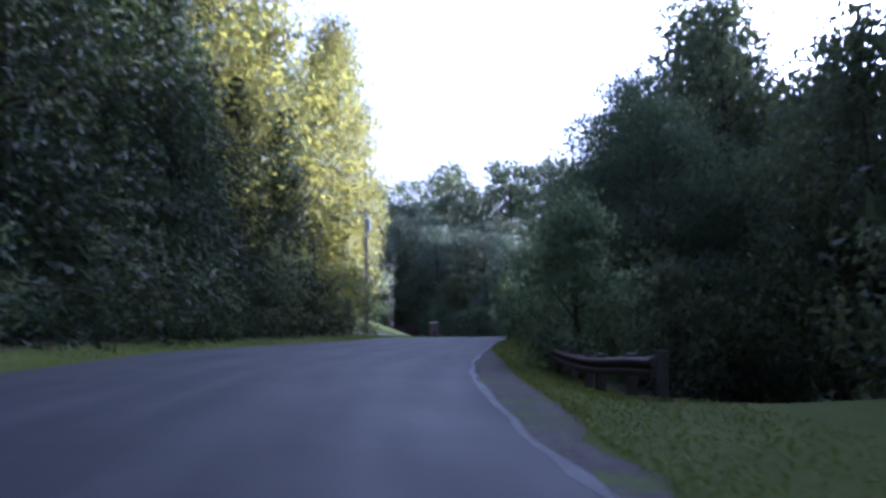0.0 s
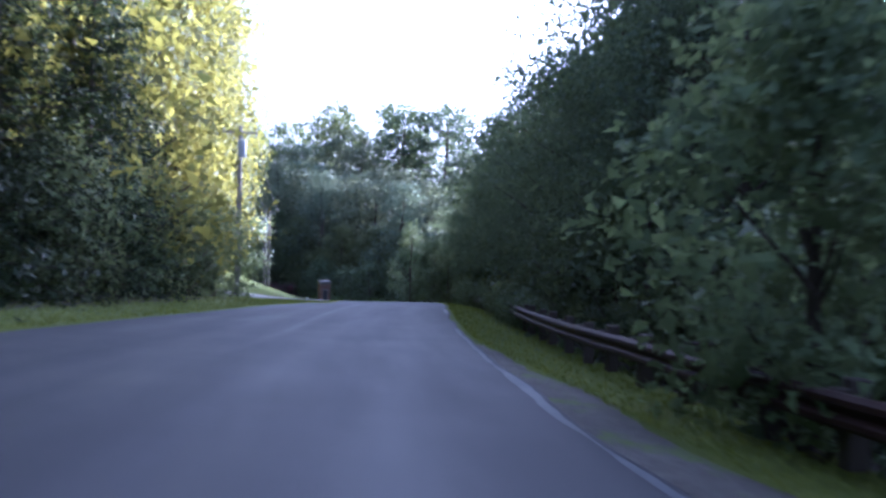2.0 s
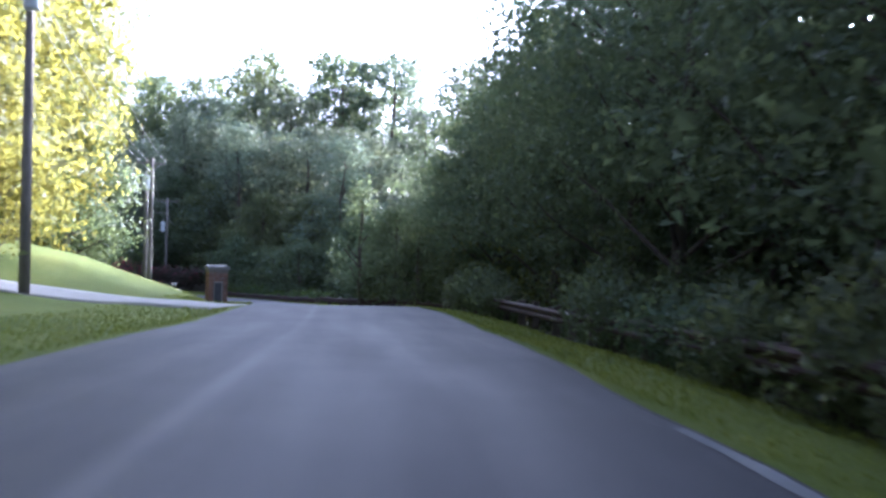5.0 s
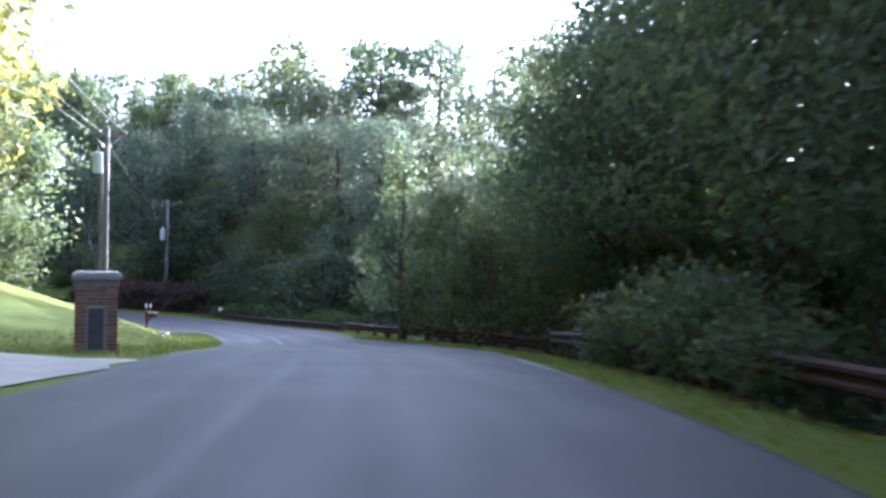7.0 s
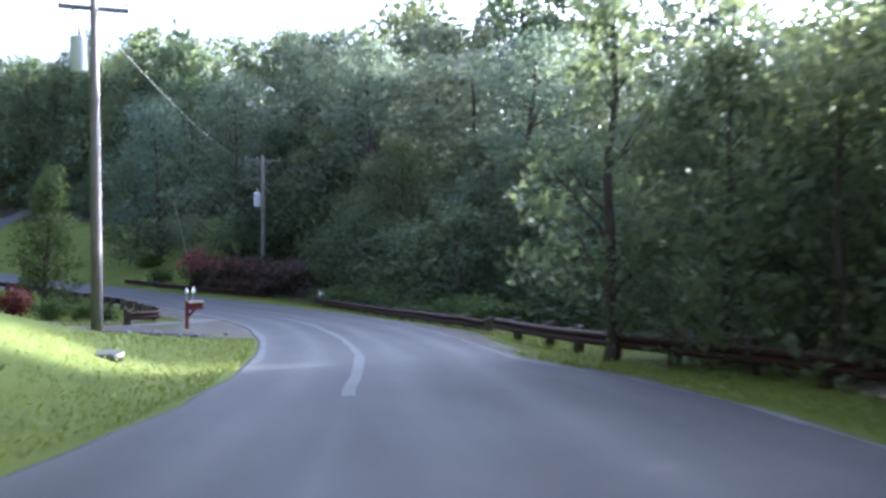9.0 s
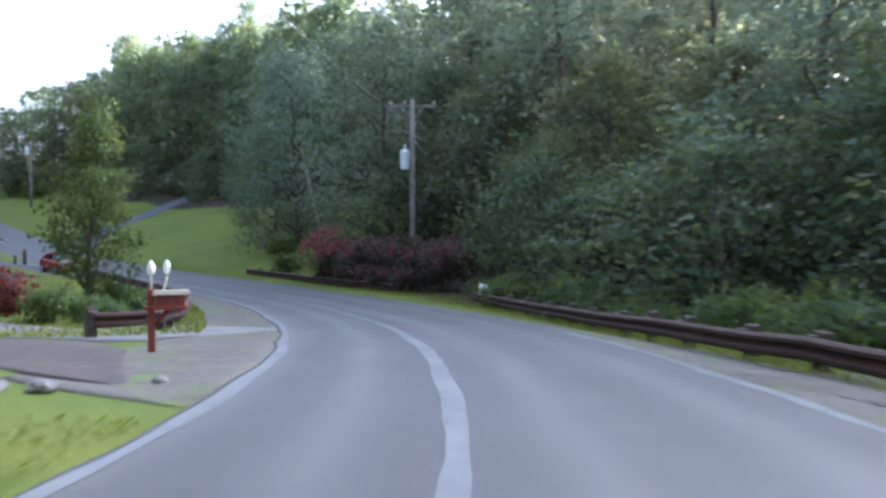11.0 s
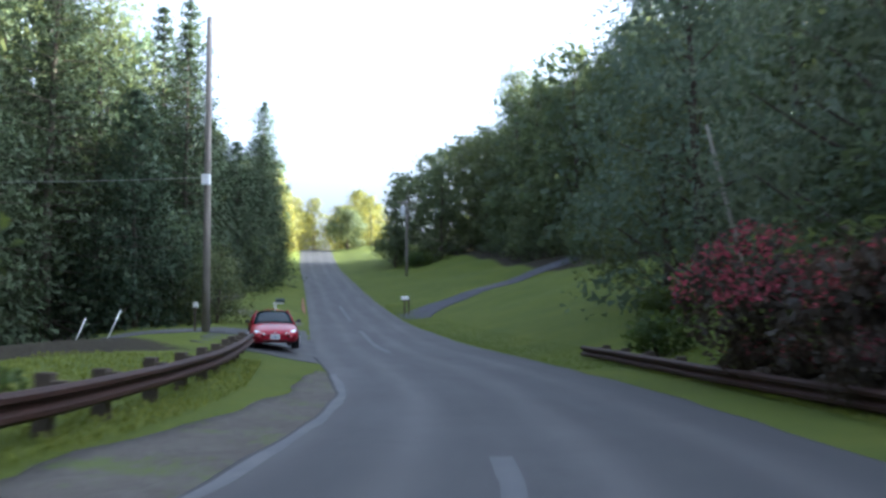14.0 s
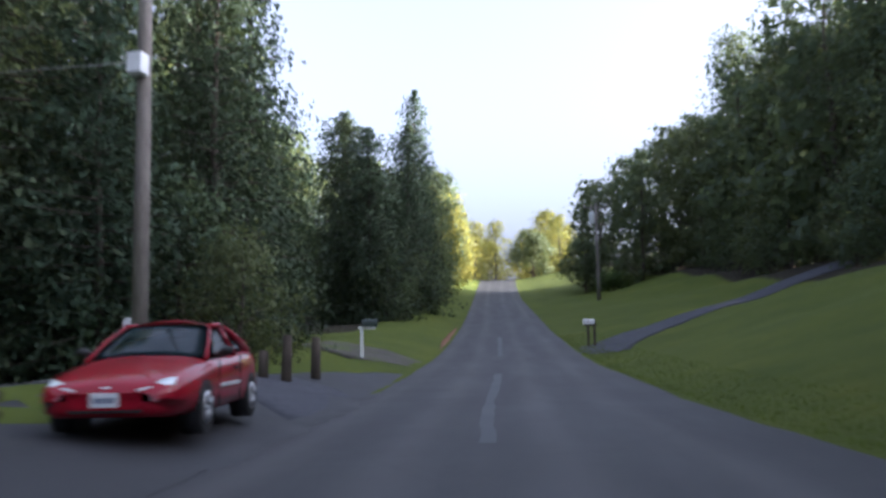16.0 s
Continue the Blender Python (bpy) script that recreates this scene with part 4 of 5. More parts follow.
ribbon("parking_apron", 154.5, 176, lambda s: edge_l(s) + float(np.interp(s, [154.5, 157, 159, 165, 170, 176], [0.15, 2.0, 3.8, 3.9, 2.6, 0.2])), lambda s: edge_l(s) - 0.3, ASPHALT,
       "patched asphalt pull-off beside the road", -0.008, 0.5, category="shoulder", across=8, skirt=0.08, wobble=0.3)
pave("field_drive", [(-44.5, 160.5), (-49.5, 160.2), (-56, 158.5), (-66, 158.0)], [5.0, 3.2, 3.0, 3.0], GRAVEL, "grey gravel drive by the letter box", 0.03)
pave("clay_bank", [(-50.0, 166.0), (-55.0, 170.4), (-61.0, 175.6), (-66.0, 180.0)], [0.3, 0.9, 0.8, 0.3], CLAY, "strip of bare red clay bank", 0.03, "bank")
pave("mulch_bed", [(-3.3, 107.4), (-5.0, 108.8), (-6.8, 110.5), (-8.6, 112.3), (-10.4, 113.8)], [0.2, 1.9, 3.1, 3.2, 1.0], plain("mulch", (0.036, 0.027, 0.023), 0.95, 0.0, 0.5, 3.0, 0.8), "bed of dark mulch beside the drive", 0.012, "garden bed")


# ---- guard rails ----
def guard_rail(label, stations, height=0.68, spacing=1.9, facing=1.0, flare=False):
    """A weathered W-beam on timber posts along places beside the road. facing: 1 where the road lies on the line's left."""
    line = smooth_line([beside(s, l) for s, l in stations], 0.5)
    t_ = np.gradient(line[:, :2], axis=0)
    t_ /= np.linalg.norm(t_, axis=1)[:, None]
    out = np.stack([-t_[:, 1], t_[:, 0]], 1) * facing
    z = np.array([ground_at(p[0], p[1]) for p in line])
    z = np.convolve(np.pad(z, 4, mode="edge"), np.ones(9) / 9, "valid")
    dist = np.r_[0, np.cumsum(np.linalg.norm(np.diff(line[:, :2], axis=0), axis=1))]
    root = thing("guard_rail", line[0, 0], line[0, 1], z[0], label, "guard rail")
    o = np.array([line[0, 0], line[0, 1], z[0]])
    profile = [(0.0, -0.155), (0.03, -0.15), (0.082, -0.112), (0.082, -0.06), (0.012, -0.02), (0.012, 0.02), (0.082, 0.06), (0.082, 0.112), (0.03, 0.15), (0.0, 0.155)]
    bm = bmesh.new()
    rows_ = []
    for k in range(len(line)):
        wob = 0.012 * noise.noise((dist[k] * 0.35, 2.0, o[0]))
        ring = []
        for th in (0.0, -0.006):
            for q, h in (profile if th == 0.0 else profile[::-1]):
                p = np.array([line[k, 0] + out[k, 0] * (q + th), line[k, 1] + out[k, 1] * (q + th), z[k] + height - 0.16 + h + wob]) - o
                ring.append(bm.verts.new(p.tolist()))
        rows_.append(ring)
    for r0_, r1_ in zip(rows_, rows_[1:]):
        for i in range(len(r0_)):
            j = (i + 1) % len(r0_)
            bm.faces.new((r0_[i], r0_[j], r1_[j], r1_[i]))
    bm.faces.new(rows_[0])
    bm.faces.new(rows_[-1][::-1])
    bmesh.ops.recalc_face_normals(bm, faces=bm.faces[:])
    part("beam", bm, root, "rust-brown weathered steel beam", RUST)
    post = bmesh.new()
    box(post, (-0.09, -0.10, -0.7), (0.09, 0.10, 0.075), 0.012)
    pm = bpy.data.meshes.new("post")
    post.to_mesh(pm)
    post.free()
    pm.materials.append(POST_WOOD)
    blk = bmesh.new()
    box(blk, (-0.075, -0.075, -0.17), (0.075, 0.075, 0.17), 0.01)
    bk = bpy.data.meshes.new("spacer_block")
    blk.to_mesh(bk)
    blk.free()
    bk.materials.append(POST_WOOD)
    for d in np.arange(0.15, dist[-1], spacing):
        k = int(np.argmin(np.abs(dist - d)))
        ang = math.degrees(math.atan2(out[k, 1], out[k, 0])) + plant_rng.uniform(-4, 4)
        px_, py_ = line[k, 0] - out[k, 0] * 0.23 - o[0], line[k, 1] - out[k, 1] * 0.23 - o[1]
        p = part("post", pm, root)
        p.matrix_basis = pose(px_, py_, z[k] + height - o[2] + plant_rng.uniform(-0.03, 0.03), plant_rng.uniform(-2, 2), plant_rng.uniform(-2, 2), ang)
        b = part("spacer_block", bk, root)
        b.matrix_basis = pose(line[k, 0] - out[k, 0] * 0.075 - o[0], line[k, 1] - out[k, 1] * 0.075 - o[1], z[k] + height - 0.16 - o[2], 0, 0, ang)
    return root


GR = "rust-brown steel guard rail on weathered timber posts"
guard_rail(GR + " above the gully", [(13.6, -4.45), (20, -4.3), (30, -4.25), (45, -4.3), (62, -4.9), (75, -4.9), (80, -5.3), (83.6, -5.9)], 0.72)
guard_rail(GR + " outside the bend", [(89.6, -7.9), (92, -7.1), (96, -5.9), (100.5, -4.8), (105.4, -4.25)], 0.56)
guard_rail(GR + " overgrown with shrubs", [(108.2, -4.7), (110, -4.5), (115, -4.3), (120, -4.5), (124, -4.8), (129.5, -5.2)], 0.44)
guard_rail(GR + " before a flowering hedge", [(136, -5.1), (142, -4.7), (149, -4.6), (154, -4.7)], 0.37)
guard_rail(GR + " round the island lawn", [(117.9, 6.3), (118.5, 5.5), (120.0, 5.0), (126, 4.8), (134, 4.55), (144, 4.7), (150, 4.8), (157.5, 5.0)], 0.55, facing=-1.0)


# ---- overhead line ----
STEEL = plain("galvanised_steel", (0.42, 0.43, 0.44), 0.45, 0.8, 0.15, 8.0)
TANK = plain("grey_enamel", (0.62, 0.64, 0.66), 0.4, 0.0, 0.08, 3.0)
CERAMIC = plain("ceramic", (0.45, 0.42, 0.38), 0.25, 0.0, 0.1, 5.0)
WIRE = plain("weathered_wire", (0.20, 0.20, 0.20), 0.5, 0.6, 0.1, 5.0)


def utility_pole(x, y, base, height, turn, label, arm=2.4, tank=0.0, low_arm=False, tank_side=-1, lean=0.0, front=False):
    root = thing("utility_pole", x, y, base, label, "utility pole", turn)
    bm = bmesh.new()
    tube(bm, [(0, 0, -0.3), (lean * 0.3, 0, height * 0.35), (lean * 0.7, 0, height * 0.7), (lean, 0, height)], [0.165, 0.15, 0.128, 0.105], 14)
    part("pole", bm, root, "", POLE_WOOD)
    if arm:
        bm = bmesh.new()
        box(bm, (-arm / 2, 0.10, height - 0.42), (arm / 2, 0.21, height - 0.29), 0.012)
        part("crossarm", bm, root, "", POLE_WOOD)
        for s in (-1, 1):
            bm = bmesh.new()
            tube(bm, [(s * 0.62, 0.15, height - 0.40), (0.0, 0.13, height - 1.0)], [0.018, 0.018], 6)
            part("brace", bm, root, "", STEEL)
        for u in (-0.47, -0.16, 0.47):
            bm = bmesh.new()
            tube(bm, [(u * arm, 0.155, height - 0.29), (u * arm, 0.155, height - 0.22), (u * arm, 0.155, height - 0.20), (u * arm, 0.155, height - 0.13), (u * arm, 0.155, height - 0.11)], [0.02, 0.02, 0.06, 0.055, 0.02], 10)
            part("insulator", bm, root, "", CERAMIC)
    if low_arm:
        bm = bmesh.new()
        box(bm, (-1.25, 0.10, height - 1.72), (0.15, 0.18, height - 1.62), 0.01)
        part("lower_arm", bm, root, "", POLE_WOOD)
        bm = bmesh.new()
        tube(bm, [(-1.15, 0.14, height - 0.3), (-1.35, 0.16, height - 0.75), (-1.3, 0.16, height - 1.2), (-1.15, 0.14, height - 1.6)], [0.014] * 4, 6)
        part("jumper_wire", bm, root, "", WIRE)
        bm = bmesh.new()
        tube(bm, [(0.1, 0.1, height - 2.2), (0.75, 0.35, height - 2.9)], [0.03, 0.02], 8)
        tube(bm, [(0.12, 0.1, height - 1.9), (0.5, 0.3, height - 2.1)], [0.025, 0.015], 8)
        part("cutout_bracket", bm, root, "", STEEL)
    if tank:
        c = (0.06, -0.40, height - tank) if front else (tank_side * 0.40, -0.02, height - tank)
        bm = bmesh.new()
        tube(bm, [(c[0], c[1], c[2] - 0.52), (c[0], c[1], c[2] - 0.48), (c[0], c[1], c[2] + 0.42), (c[0], c[1], c[2] + 0.46), (c[0], c[1], c[2] + 0.52)], [0.22, 0.245, 0.245, 0.26, 0.10], 20)
        t_ = part("transformer", bm, root, "pale grey cylindrical transformer", TANK)
        bm = bmesh.new()
        tube(bm, [(c[0], c[1], c[2] + 0.50), (c[0], c[1], c[2] + 0.62), (c[0], c[1], c[2] + 0.64), (c[0], c[1], c[2] + 0.80)], [0.035, 0.06, 0.04, 0.03], 10)
        part("bushing", bm, t_, "", CERAMIC)
        bm = bmesh.new()
        if front:
            box(bm, (-0.06, -0.2, c[2] + 0.1), (0.06, 0.0, c[2] + 0.2), 0.01)
        else:
            box(bm, (min(0, tank_side * 0.2), -0.06, c[2] + 0.1), (max(0, tank_side * 0.2), 0.06, c[2] + 0.2), 0.01)
        part("bracket", bm, root, "", STEEL)
    return root


POLE = "weathered timber utility pole"
utility_pole(-6.25, 71.08, ground_at(-6.25, 71.08) - 0.1, 6.7 - ground_at(-6.25, 71.08), 12, POLE + " with crossarm and transformer on the grass", 2.1, 1.35, front=True)
utility_pole(-6.3, 106.0, ground_at(-6.3, 106.0) - 0.1, 2.7 - ground_at(-6.3, 106.0), 20, POLE + " with transformer beside the lawn", 1.9, 1.7)
utility_pole(-6.75, 107.3, ground_at(-6.75, 107.3) - 0.1, 1.0 - ground_at(-6.75, 107.3), 20, "shorter timber service pole beside a utility pole", 0.0)
utility_pole(-8.5, 143.97, ground_at(-8.5, 143.97) - 0.3, 0.75 - ground_at(-8.5, 143.97), 14, POLE + " with crossarm and transformer in the hedge", 2.45, 3.15, True)
utility_pole(-37.5, 148.75, ground_at(-37.5, 148.75) - 0.1, 13.2, 40, "tall pale timber utility pole behind the parked car", 0.0, 0.0)
utility_pole(-73.5, 202.2, ground_at(-73.5, 202.2) - 0.1, 8.8, 45, POLE + " with crossarm on the grassy slope", 2.2, 1.3)


def wire(label, a_, b_, sag):
    a_, b_ = Vector(a_), Vector(b_)
    bm = bmesh.new()
    pts = [a_.lerp(b_, k / 20) - Vector((0, 0, sag * 4 * (k / 20) * (1 - k / 20))) - a_ for k in range(21)]
    tube(bm, pts, [0.013] * 21, 5)
    root = thing("power_line", *a_, label, "power line")
    part("cable", bm, root, "", WIRE)


for o_ in (-0.9, -0.3, 0.9):
    wire("sagging overhead cable between timber poles", (-6.25 + o_, 71.2, 6.45), (-6.3 + o_ * 0.9, 106.1, 2.4), 0.7)
wire("overhead cable crossing the road to the next pole", (-6.3, 106.1, 1.9), (-8.9, 144.0, -0.6), 0.6)
wire("overhead cable running off behind the trees", (-37.5, 148.75, -2.4), (-52.0, 128.0, -2.6), 0.5)
bm_box = bmesh.new()
box(bm_box, (-0.16, -0.16, 0), (0.16, 0.16, 0.42), 0.02)
o_ = thing("cable_box", -37.32, 148.55, -2.75, "pale cable splice box fixed to a pole", "cable box", 40)
part("housing", bm_box, o_, "", TANK)


# ---- brick gate pier ----
BRICK = Mat("brick")
b_info = BRICK.node("ShaderNodeObjectInfo")
b_col = BRICK.ramp(b_info.outputs["Random"], [(0.0, rgb(0.10, 0.055, 0.042)), (0.5, rgb(0.20, 0.095, 0.065)), (1.0, rgb(0.27, 0.15, 0.11))])
b_col = BRICK.mix(0.35, b_col, BRICK.ramp(BRICK.noise(25.0, 5.0, 0.7), [(0.3, rgb(0.06, 0.04, 0.035)), (0.7, rgb(0.30, 0.20, 0.16))]))
BRICK.bump(BRICK.noise(60.0, 4.0, 0.7), 0.4, 0.006)
BRICK = BRICK.done(b_col, 0.88, 0.0, 0.2)
MORTAR = plain("mortar", (0.30, 0.28, 0.26), 0.95, 0.0, 0.2, 20.0, 0.3)

PX, PY = -0.98, 78.35
pz = ground_at(PX, PY) - 0.05
pier_top = -2.99
pier = thing("gate_pier", PX, PY, pz, "square brick gate pier with a pale stone cap at the drive", "gate pier", 12)
HALF = 0.36
bm = bmesh.new()
box(bm, (-HALF + 0.012, -HALF + 0.012, -0.3), (HALF - 0.012, HALF - 0.012, pier_top - pz - 0.12))
part("core", bm, pier, "recessed mortar", MORTAR)
bm = bmesh.new()
box(bm, (-HALF - 0.06, -HALF - 0.06, pier_top - pz - 0.12), (HALF + 0.06, HALF + 0.06, pier_top - pz - 0.03), 0.015)
box(bm, (-HALF - 0.02, -HALF - 0.02, pier_top - pz - 0.05), (HALF + 0.02, HALF + 0.02, pier_top - pz + 0.01), 0.03)
part("cap", bm, pier, "pale cut-stone cap", CONCRETE)
bm = bmesh.new()
box(bm, (-0.135, -HALF - 0.008, 0.06), (0.125, -HALF + 0.02, 0.86), 0.008)
part("panel", bm, pier, "dark weathered recessed panel", plain("dark_slate", (0.055, 0.055, 0.062), 0.7, 0.0, 0.35, 5.0, 0.4))
for u in (-0.165, 0.155):
    bm = bmesh.new()
    box(bm, (u - 0.014, -HALF - 0.016, 0.0), (u + 0.014, -HALF + 0.02, 1.06), 0.005)
    part("strip", bm, pier, "pale streaked edging strip", CONCRETE)
bm = bmesh.new()
box(bm, (-HALF - 0.018, -HALF - 0.018, pier_top - pz - 0.245), (HALF + 0.018, HALF + 0.018, pier_top - pz - 0.122), 0.008)
part("frieze", bm, pier, "weathered stone band under the cap", plain("frieze_stone", (0.17, 0.155, 0.14), 0.9, 0.0, 0.3, 6.0, 0.4))
bl, bh = 0.172, 0.062
bmx = bmesh.new()
box(bmx, (-bl / 2, -0.045, -bh / 2), (bl / 2, 0.045, bh / 2), 0.004)
brick_mesh = bpy.data.meshes.new("brick")
bmx.to_mesh(brick_mesh)
bmx.free()
brick_mesh.materials.append(BRICK)
course, made = 0, 0
zc = 0.0
while zc < pier_top - pz - 0.27:
    for side in range(4):
        for j in range(4):
            u = -HALF + 0.09 + j * 0.18 + (0.0 if course % 2 else 0.006)
            if side == 0 and 0.02 < zc < 0.84 and j in (1, 2):
                continue
            b = part("brick", brick_mesh, pier)
            ang = side * 90
            m = pose(0, 0, 0, 0, 0, ang) @ pose(u * (0.995 if course % 2 else 1.0), -HALF + 0.043 + plant_rng.uniform(-0.003, 0.003), zc + 0.04)
            b.matrix_basis = m
            made += 1
    zc += 0.0755
    course += 1


# ---- letter boxes ----
DARK_BOX = plain("dark_green_enamel", (0.03, 0.045, 0.04), 0.4, 0.2, 0.1)
WHITE = plain("white_paint", (0.72, 0.72, 0.70), 0.5, 0.0, 0.08, 3.0)
RED_WOOD = wood_material("red_stained_timber", rgb(0.10, 0.026, 0.020), rgb(0.22, 0.060, 0.045))
SLAT = wood_material("pale_slats", rgb(0.26, 0.23, 0.18), rgb(0.48, 0.44, 0.36))


def box_mesh(w, l, h, material, name="box"):
    """An arched letter box shell lying along y."""
    bm = bmesh.new()
    ring = [(-w / 2, 0), (w / 2, 0), (w / 2, h * 0.55)] + [(w / 2 * math.cos(k * math.pi / 8), h * 0.55 + h * 0.45 * math.sin(k * math.pi / 8)) for k in range(1, 8)] + [(-w / 2, h * 0.55)]
    fr = [bm.verts.new((x, -l / 2, z)) for x, z in ring]
    bk = [bm.verts.new((x, l / 2, z)) for x, z in ring]
    for i in range(len(ring)):
        j = (i + 1) % len(ring)
        bm.faces.new((fr[i], fr[j], bk[j], bk[i]))
    bm.faces.new(fr[::-1])
    bm.faces.new(bk)
    bmesh.ops.recalc_face_normals(bm, faces=bm.faces[:])
    return bm


def letter_box(x, y, turn, label, post_mat, box_mat, high=1.0, double=False):
    root = thing("letter_box", x, y, ground_at(x, y), label, "letter box", turn)
    bm = bmesh.new()
    box(bm, (-0.05, -0.05, -0.3), (0.05, 0.05, high + (0.18 if double else 0.0)), 0.008)
    part("post", bm, root, "", post_mat)
    if double:
        bm = bmesh.new()
        box(bm, (-0.05, -0.34, -0.3), (0.05, -0.24, high - 0.02), 0.008)
        part("post", bm, root, "", post_mat)
    bm = bmesh.new()
    box(bm, (-0.055, -0.45, high - 0.10), (0.055, 0.12, high - 0.02), 0.008)
    part("arm", bm, root, "", post_mat)
    bm = box_mesh(0.19, 0.50, 0.24, box_mat)
    for v in bm.verts:
        v.co += Vector((0, -0.26, high - 0.02))
    shell = part("box", bm, root, "", box_mat)
    bm = bmesh.new()
    box(bm, (0.097, -0.30, high + 0.05), (0.103, -0.28, high + 0.2))
    part("flag", bm, shell, "small red signal flag", RED_WOOD)
    return root


letter_box(-48.1, 173.5, -38, "pale letter box on a dark post by the hill drive", POST_WOOD, WHITE, 1.02, True)
letter_box(-44.9, 158.7, 142, "dark letter box on a white post by a gravel drive", WHITE, DARK_BOX, 1.05)
letter_box(-38.25, 148.75, -130, "grey letter box on a timber post near the pole", POST_WOOD, TANK, 1.0)
wb = letter_box(-2.74, 129.9, 60, "white letter box on a pale post at the hedge", SLAT, WHITE, 1.0)
wb.matrix_basis = wb.matrix_basis @ Matrix.Scale(0.62, 4)

mb = thing("letter_box", -5.15, 111.4, ground_at(-5.15, 111.4), "red timber letter box with slatted roof, two white finials", "letter box", 25)
bm = bmesh.new()
box(bm, (-0.055, -0.055, -0.3), (0.055, 0.055, 0.98), 0.01)
part("post", bm, mb, "", RED_WOOD)
bm = bmesh.new()
tube(bm, [(0.02, 0.0, 0.40), (0.30, 0.0, 0.68)], [0.045, 0.045], 6)
part("brace", bm, mb, "", RED_WOOD)
bm = bmesh.new()
box(bm, (-0.1, -0.13, 0.66), (0.56, 0.13, 0.715), 0.008)
part("arm", bm, mb, "", RED_WOOD)
bm = bmesh.new()
box(bm, (0.08, -0.11, 0.715), (0.52, 0.11, 0.90), 0.01)
part("box", bm, mb, "", RED_WOOD)
for k in range(4):
    bm = bmesh.new()
    box(bm, (0.03, -0.165 + k * 0.084, 0.895 + 0.04 * (1.5 - abs(k - 1.5))), (0.58, -0.09 + k * 0.084, 0.92 + 0.04 * (1.5 - abs(k - 1.5))), 0.004)
    part("slat", bm, mb, "pale weathered roof slat", SLAT)
for u, v in ((0.0, 0.07), (0.24, 0.13)):
    bm = bmesh.new()
    tube(bm, [(u * 0.6, v * 0.5, 0.70), (u * 0.9, v, 1.1), (u, v, 1.22)], [0.022, 0.02, 0.018], 8)
    part("stem", bm, mb, "weathered pale stem", SLAT)
    bm = bmesh.new()
    tube(bm, [(u, v, 1.20), (u, v, 1.24), (u, v, 1.31), (u, v, 1.38), (u, v, 1.44)], [0.02, 0.052, 0.062, 0.045, 0.012], 12)
    part("finial", bm, mb, "white painted finial", WHITE)


# ---- leaning marker stakes, stub posts, drain cover ----
for x, y in ((-40.2, 144.4), (-40.4, 146.0)):
    st = thing("marker_stake", x, y, ground_at(x, y), "pale guy-wire marker leaning out of the grass", "marker stake", 40)
    bm = bmesh.new()
    tube(bm, [(0, 0, -0.2), (0.55, 0.1, 1.15)], [0.028, 0.028], 8)
    part("sleeve", bm, st, "", WHITE)
for x, y, h in ((-37.4, 151.9, 1.0), (-38.4, 153.2, 0.95), (-37.9, 151.6, 0.6)):
    st = thing("stub_post", x, y, ground_at(x, y), "short weathered timber stub post beside the hedge", "post", plant_rng.uniform(0, 90), "stub posts by the pull-off")
    bm = bmesh.new()
    tube(bm, [(0, 0, -0.3), (0.02, 0.01, h * 0.5), (0.03, 0.03, h)], [0.12, 0.11, 0.10], 9)
    part("trunk", bm, st, "", POST_WOOD)
STONE = plain("field_stone", (0.13, 0.125, 0.12), 0.9, 0.0, 0.35, 9.0, 0.6)
for x, y, k in ((-3.6, 106.5, 0.15), (-4.0, 106.35, 0.11), (-4.7, 106.3, 0.2), (-5.2, 106.9, 0.14), (-5.9, 107.5, 0.12), (-2.9, 107.6, 0.09)):
    st = thing("edging_stone", x, y, ground_at(x, y), "rough grey stone at the edge of the mulch bed", "stone", plant_rng.uniform(0, 360), "stones edging the mulch bed")
    bm = bmesh.new()
    bmesh.ops.create_icosphere(bm, subdivisions=2, radius=k)
    for v in bm.verts:
        v.co *= 1 + 0.35 * noise.noise(v.co * 9 + Vector((x, y, 0)))
        v.co.z = v.co.z * 0.6 + k * 0.2
    part("rock", bm, st, "", STONE)
dc = thing("drain_cover", -2.17, 95.28, ground_at(-2.17, 95.28) + 0.02, "round dark iron cover in the lawn", "drain cover")
bm = bmesh.new()
tube(bm, [(0, 0, -0.1), (0, 0, 0.03), (0, 0, 0.045)], [0.3, 0.3, 0.26], 20)
part("lid", bm, dc, "", plain("cast_iron", (0.05, 0.05, 0.05), 0.6, 0.7, 0.2))


# ---- the parked car: a small red two-door coupe, nose towards the road ----
PAINT = Mat("red_paint")
PAINT.bsdf.inputs["Coat Weight"].default_value = 0.7
PAINT.bsdf.inputs["Coat Roughness"].default_value = 0.04
PAINT.bsdf.inputs["Specular IOR Level"].default_value = 0.12
PAINT = PAINT.done(PAINT.ramp(PAINT.noise(1.5, 4.0, 0.6, world=False), [(0.3, rgb(0.24, 0.002, 0.013)), (0.7, rgb(0.29, 0.003, 0.017))]), 0.45, 0.0, 0.15)
BLACK = plain("black_plastic", (0.015, 0.015, 0.016), 0.6, 0.0, 0.2)
RUBBER = plain("tyre_rubber", (0.018, 0.018, 0.019), 0.85, 0.0, 0.2, 20.0, 0.2)
RIM = plain("wheel_alloy", (0.55, 0.56, 0.58), 0.3, 0.9, 0.08)
LAMP = Mat("lamp_lens")
LAMP.bsdf.inputs["Coat Weight"].default_value = 1.0
LAMP = LAMP.done(rgb(0.75, 0.80, 0.82), 0.15, 0.2, 0.8)
# the teal of reflected trees is put into the glass colour
GLASS = Mat("reflection_tinted_glass")
GLASS.bsdf.inputs["Transmission Weight"].default_value = 0.12
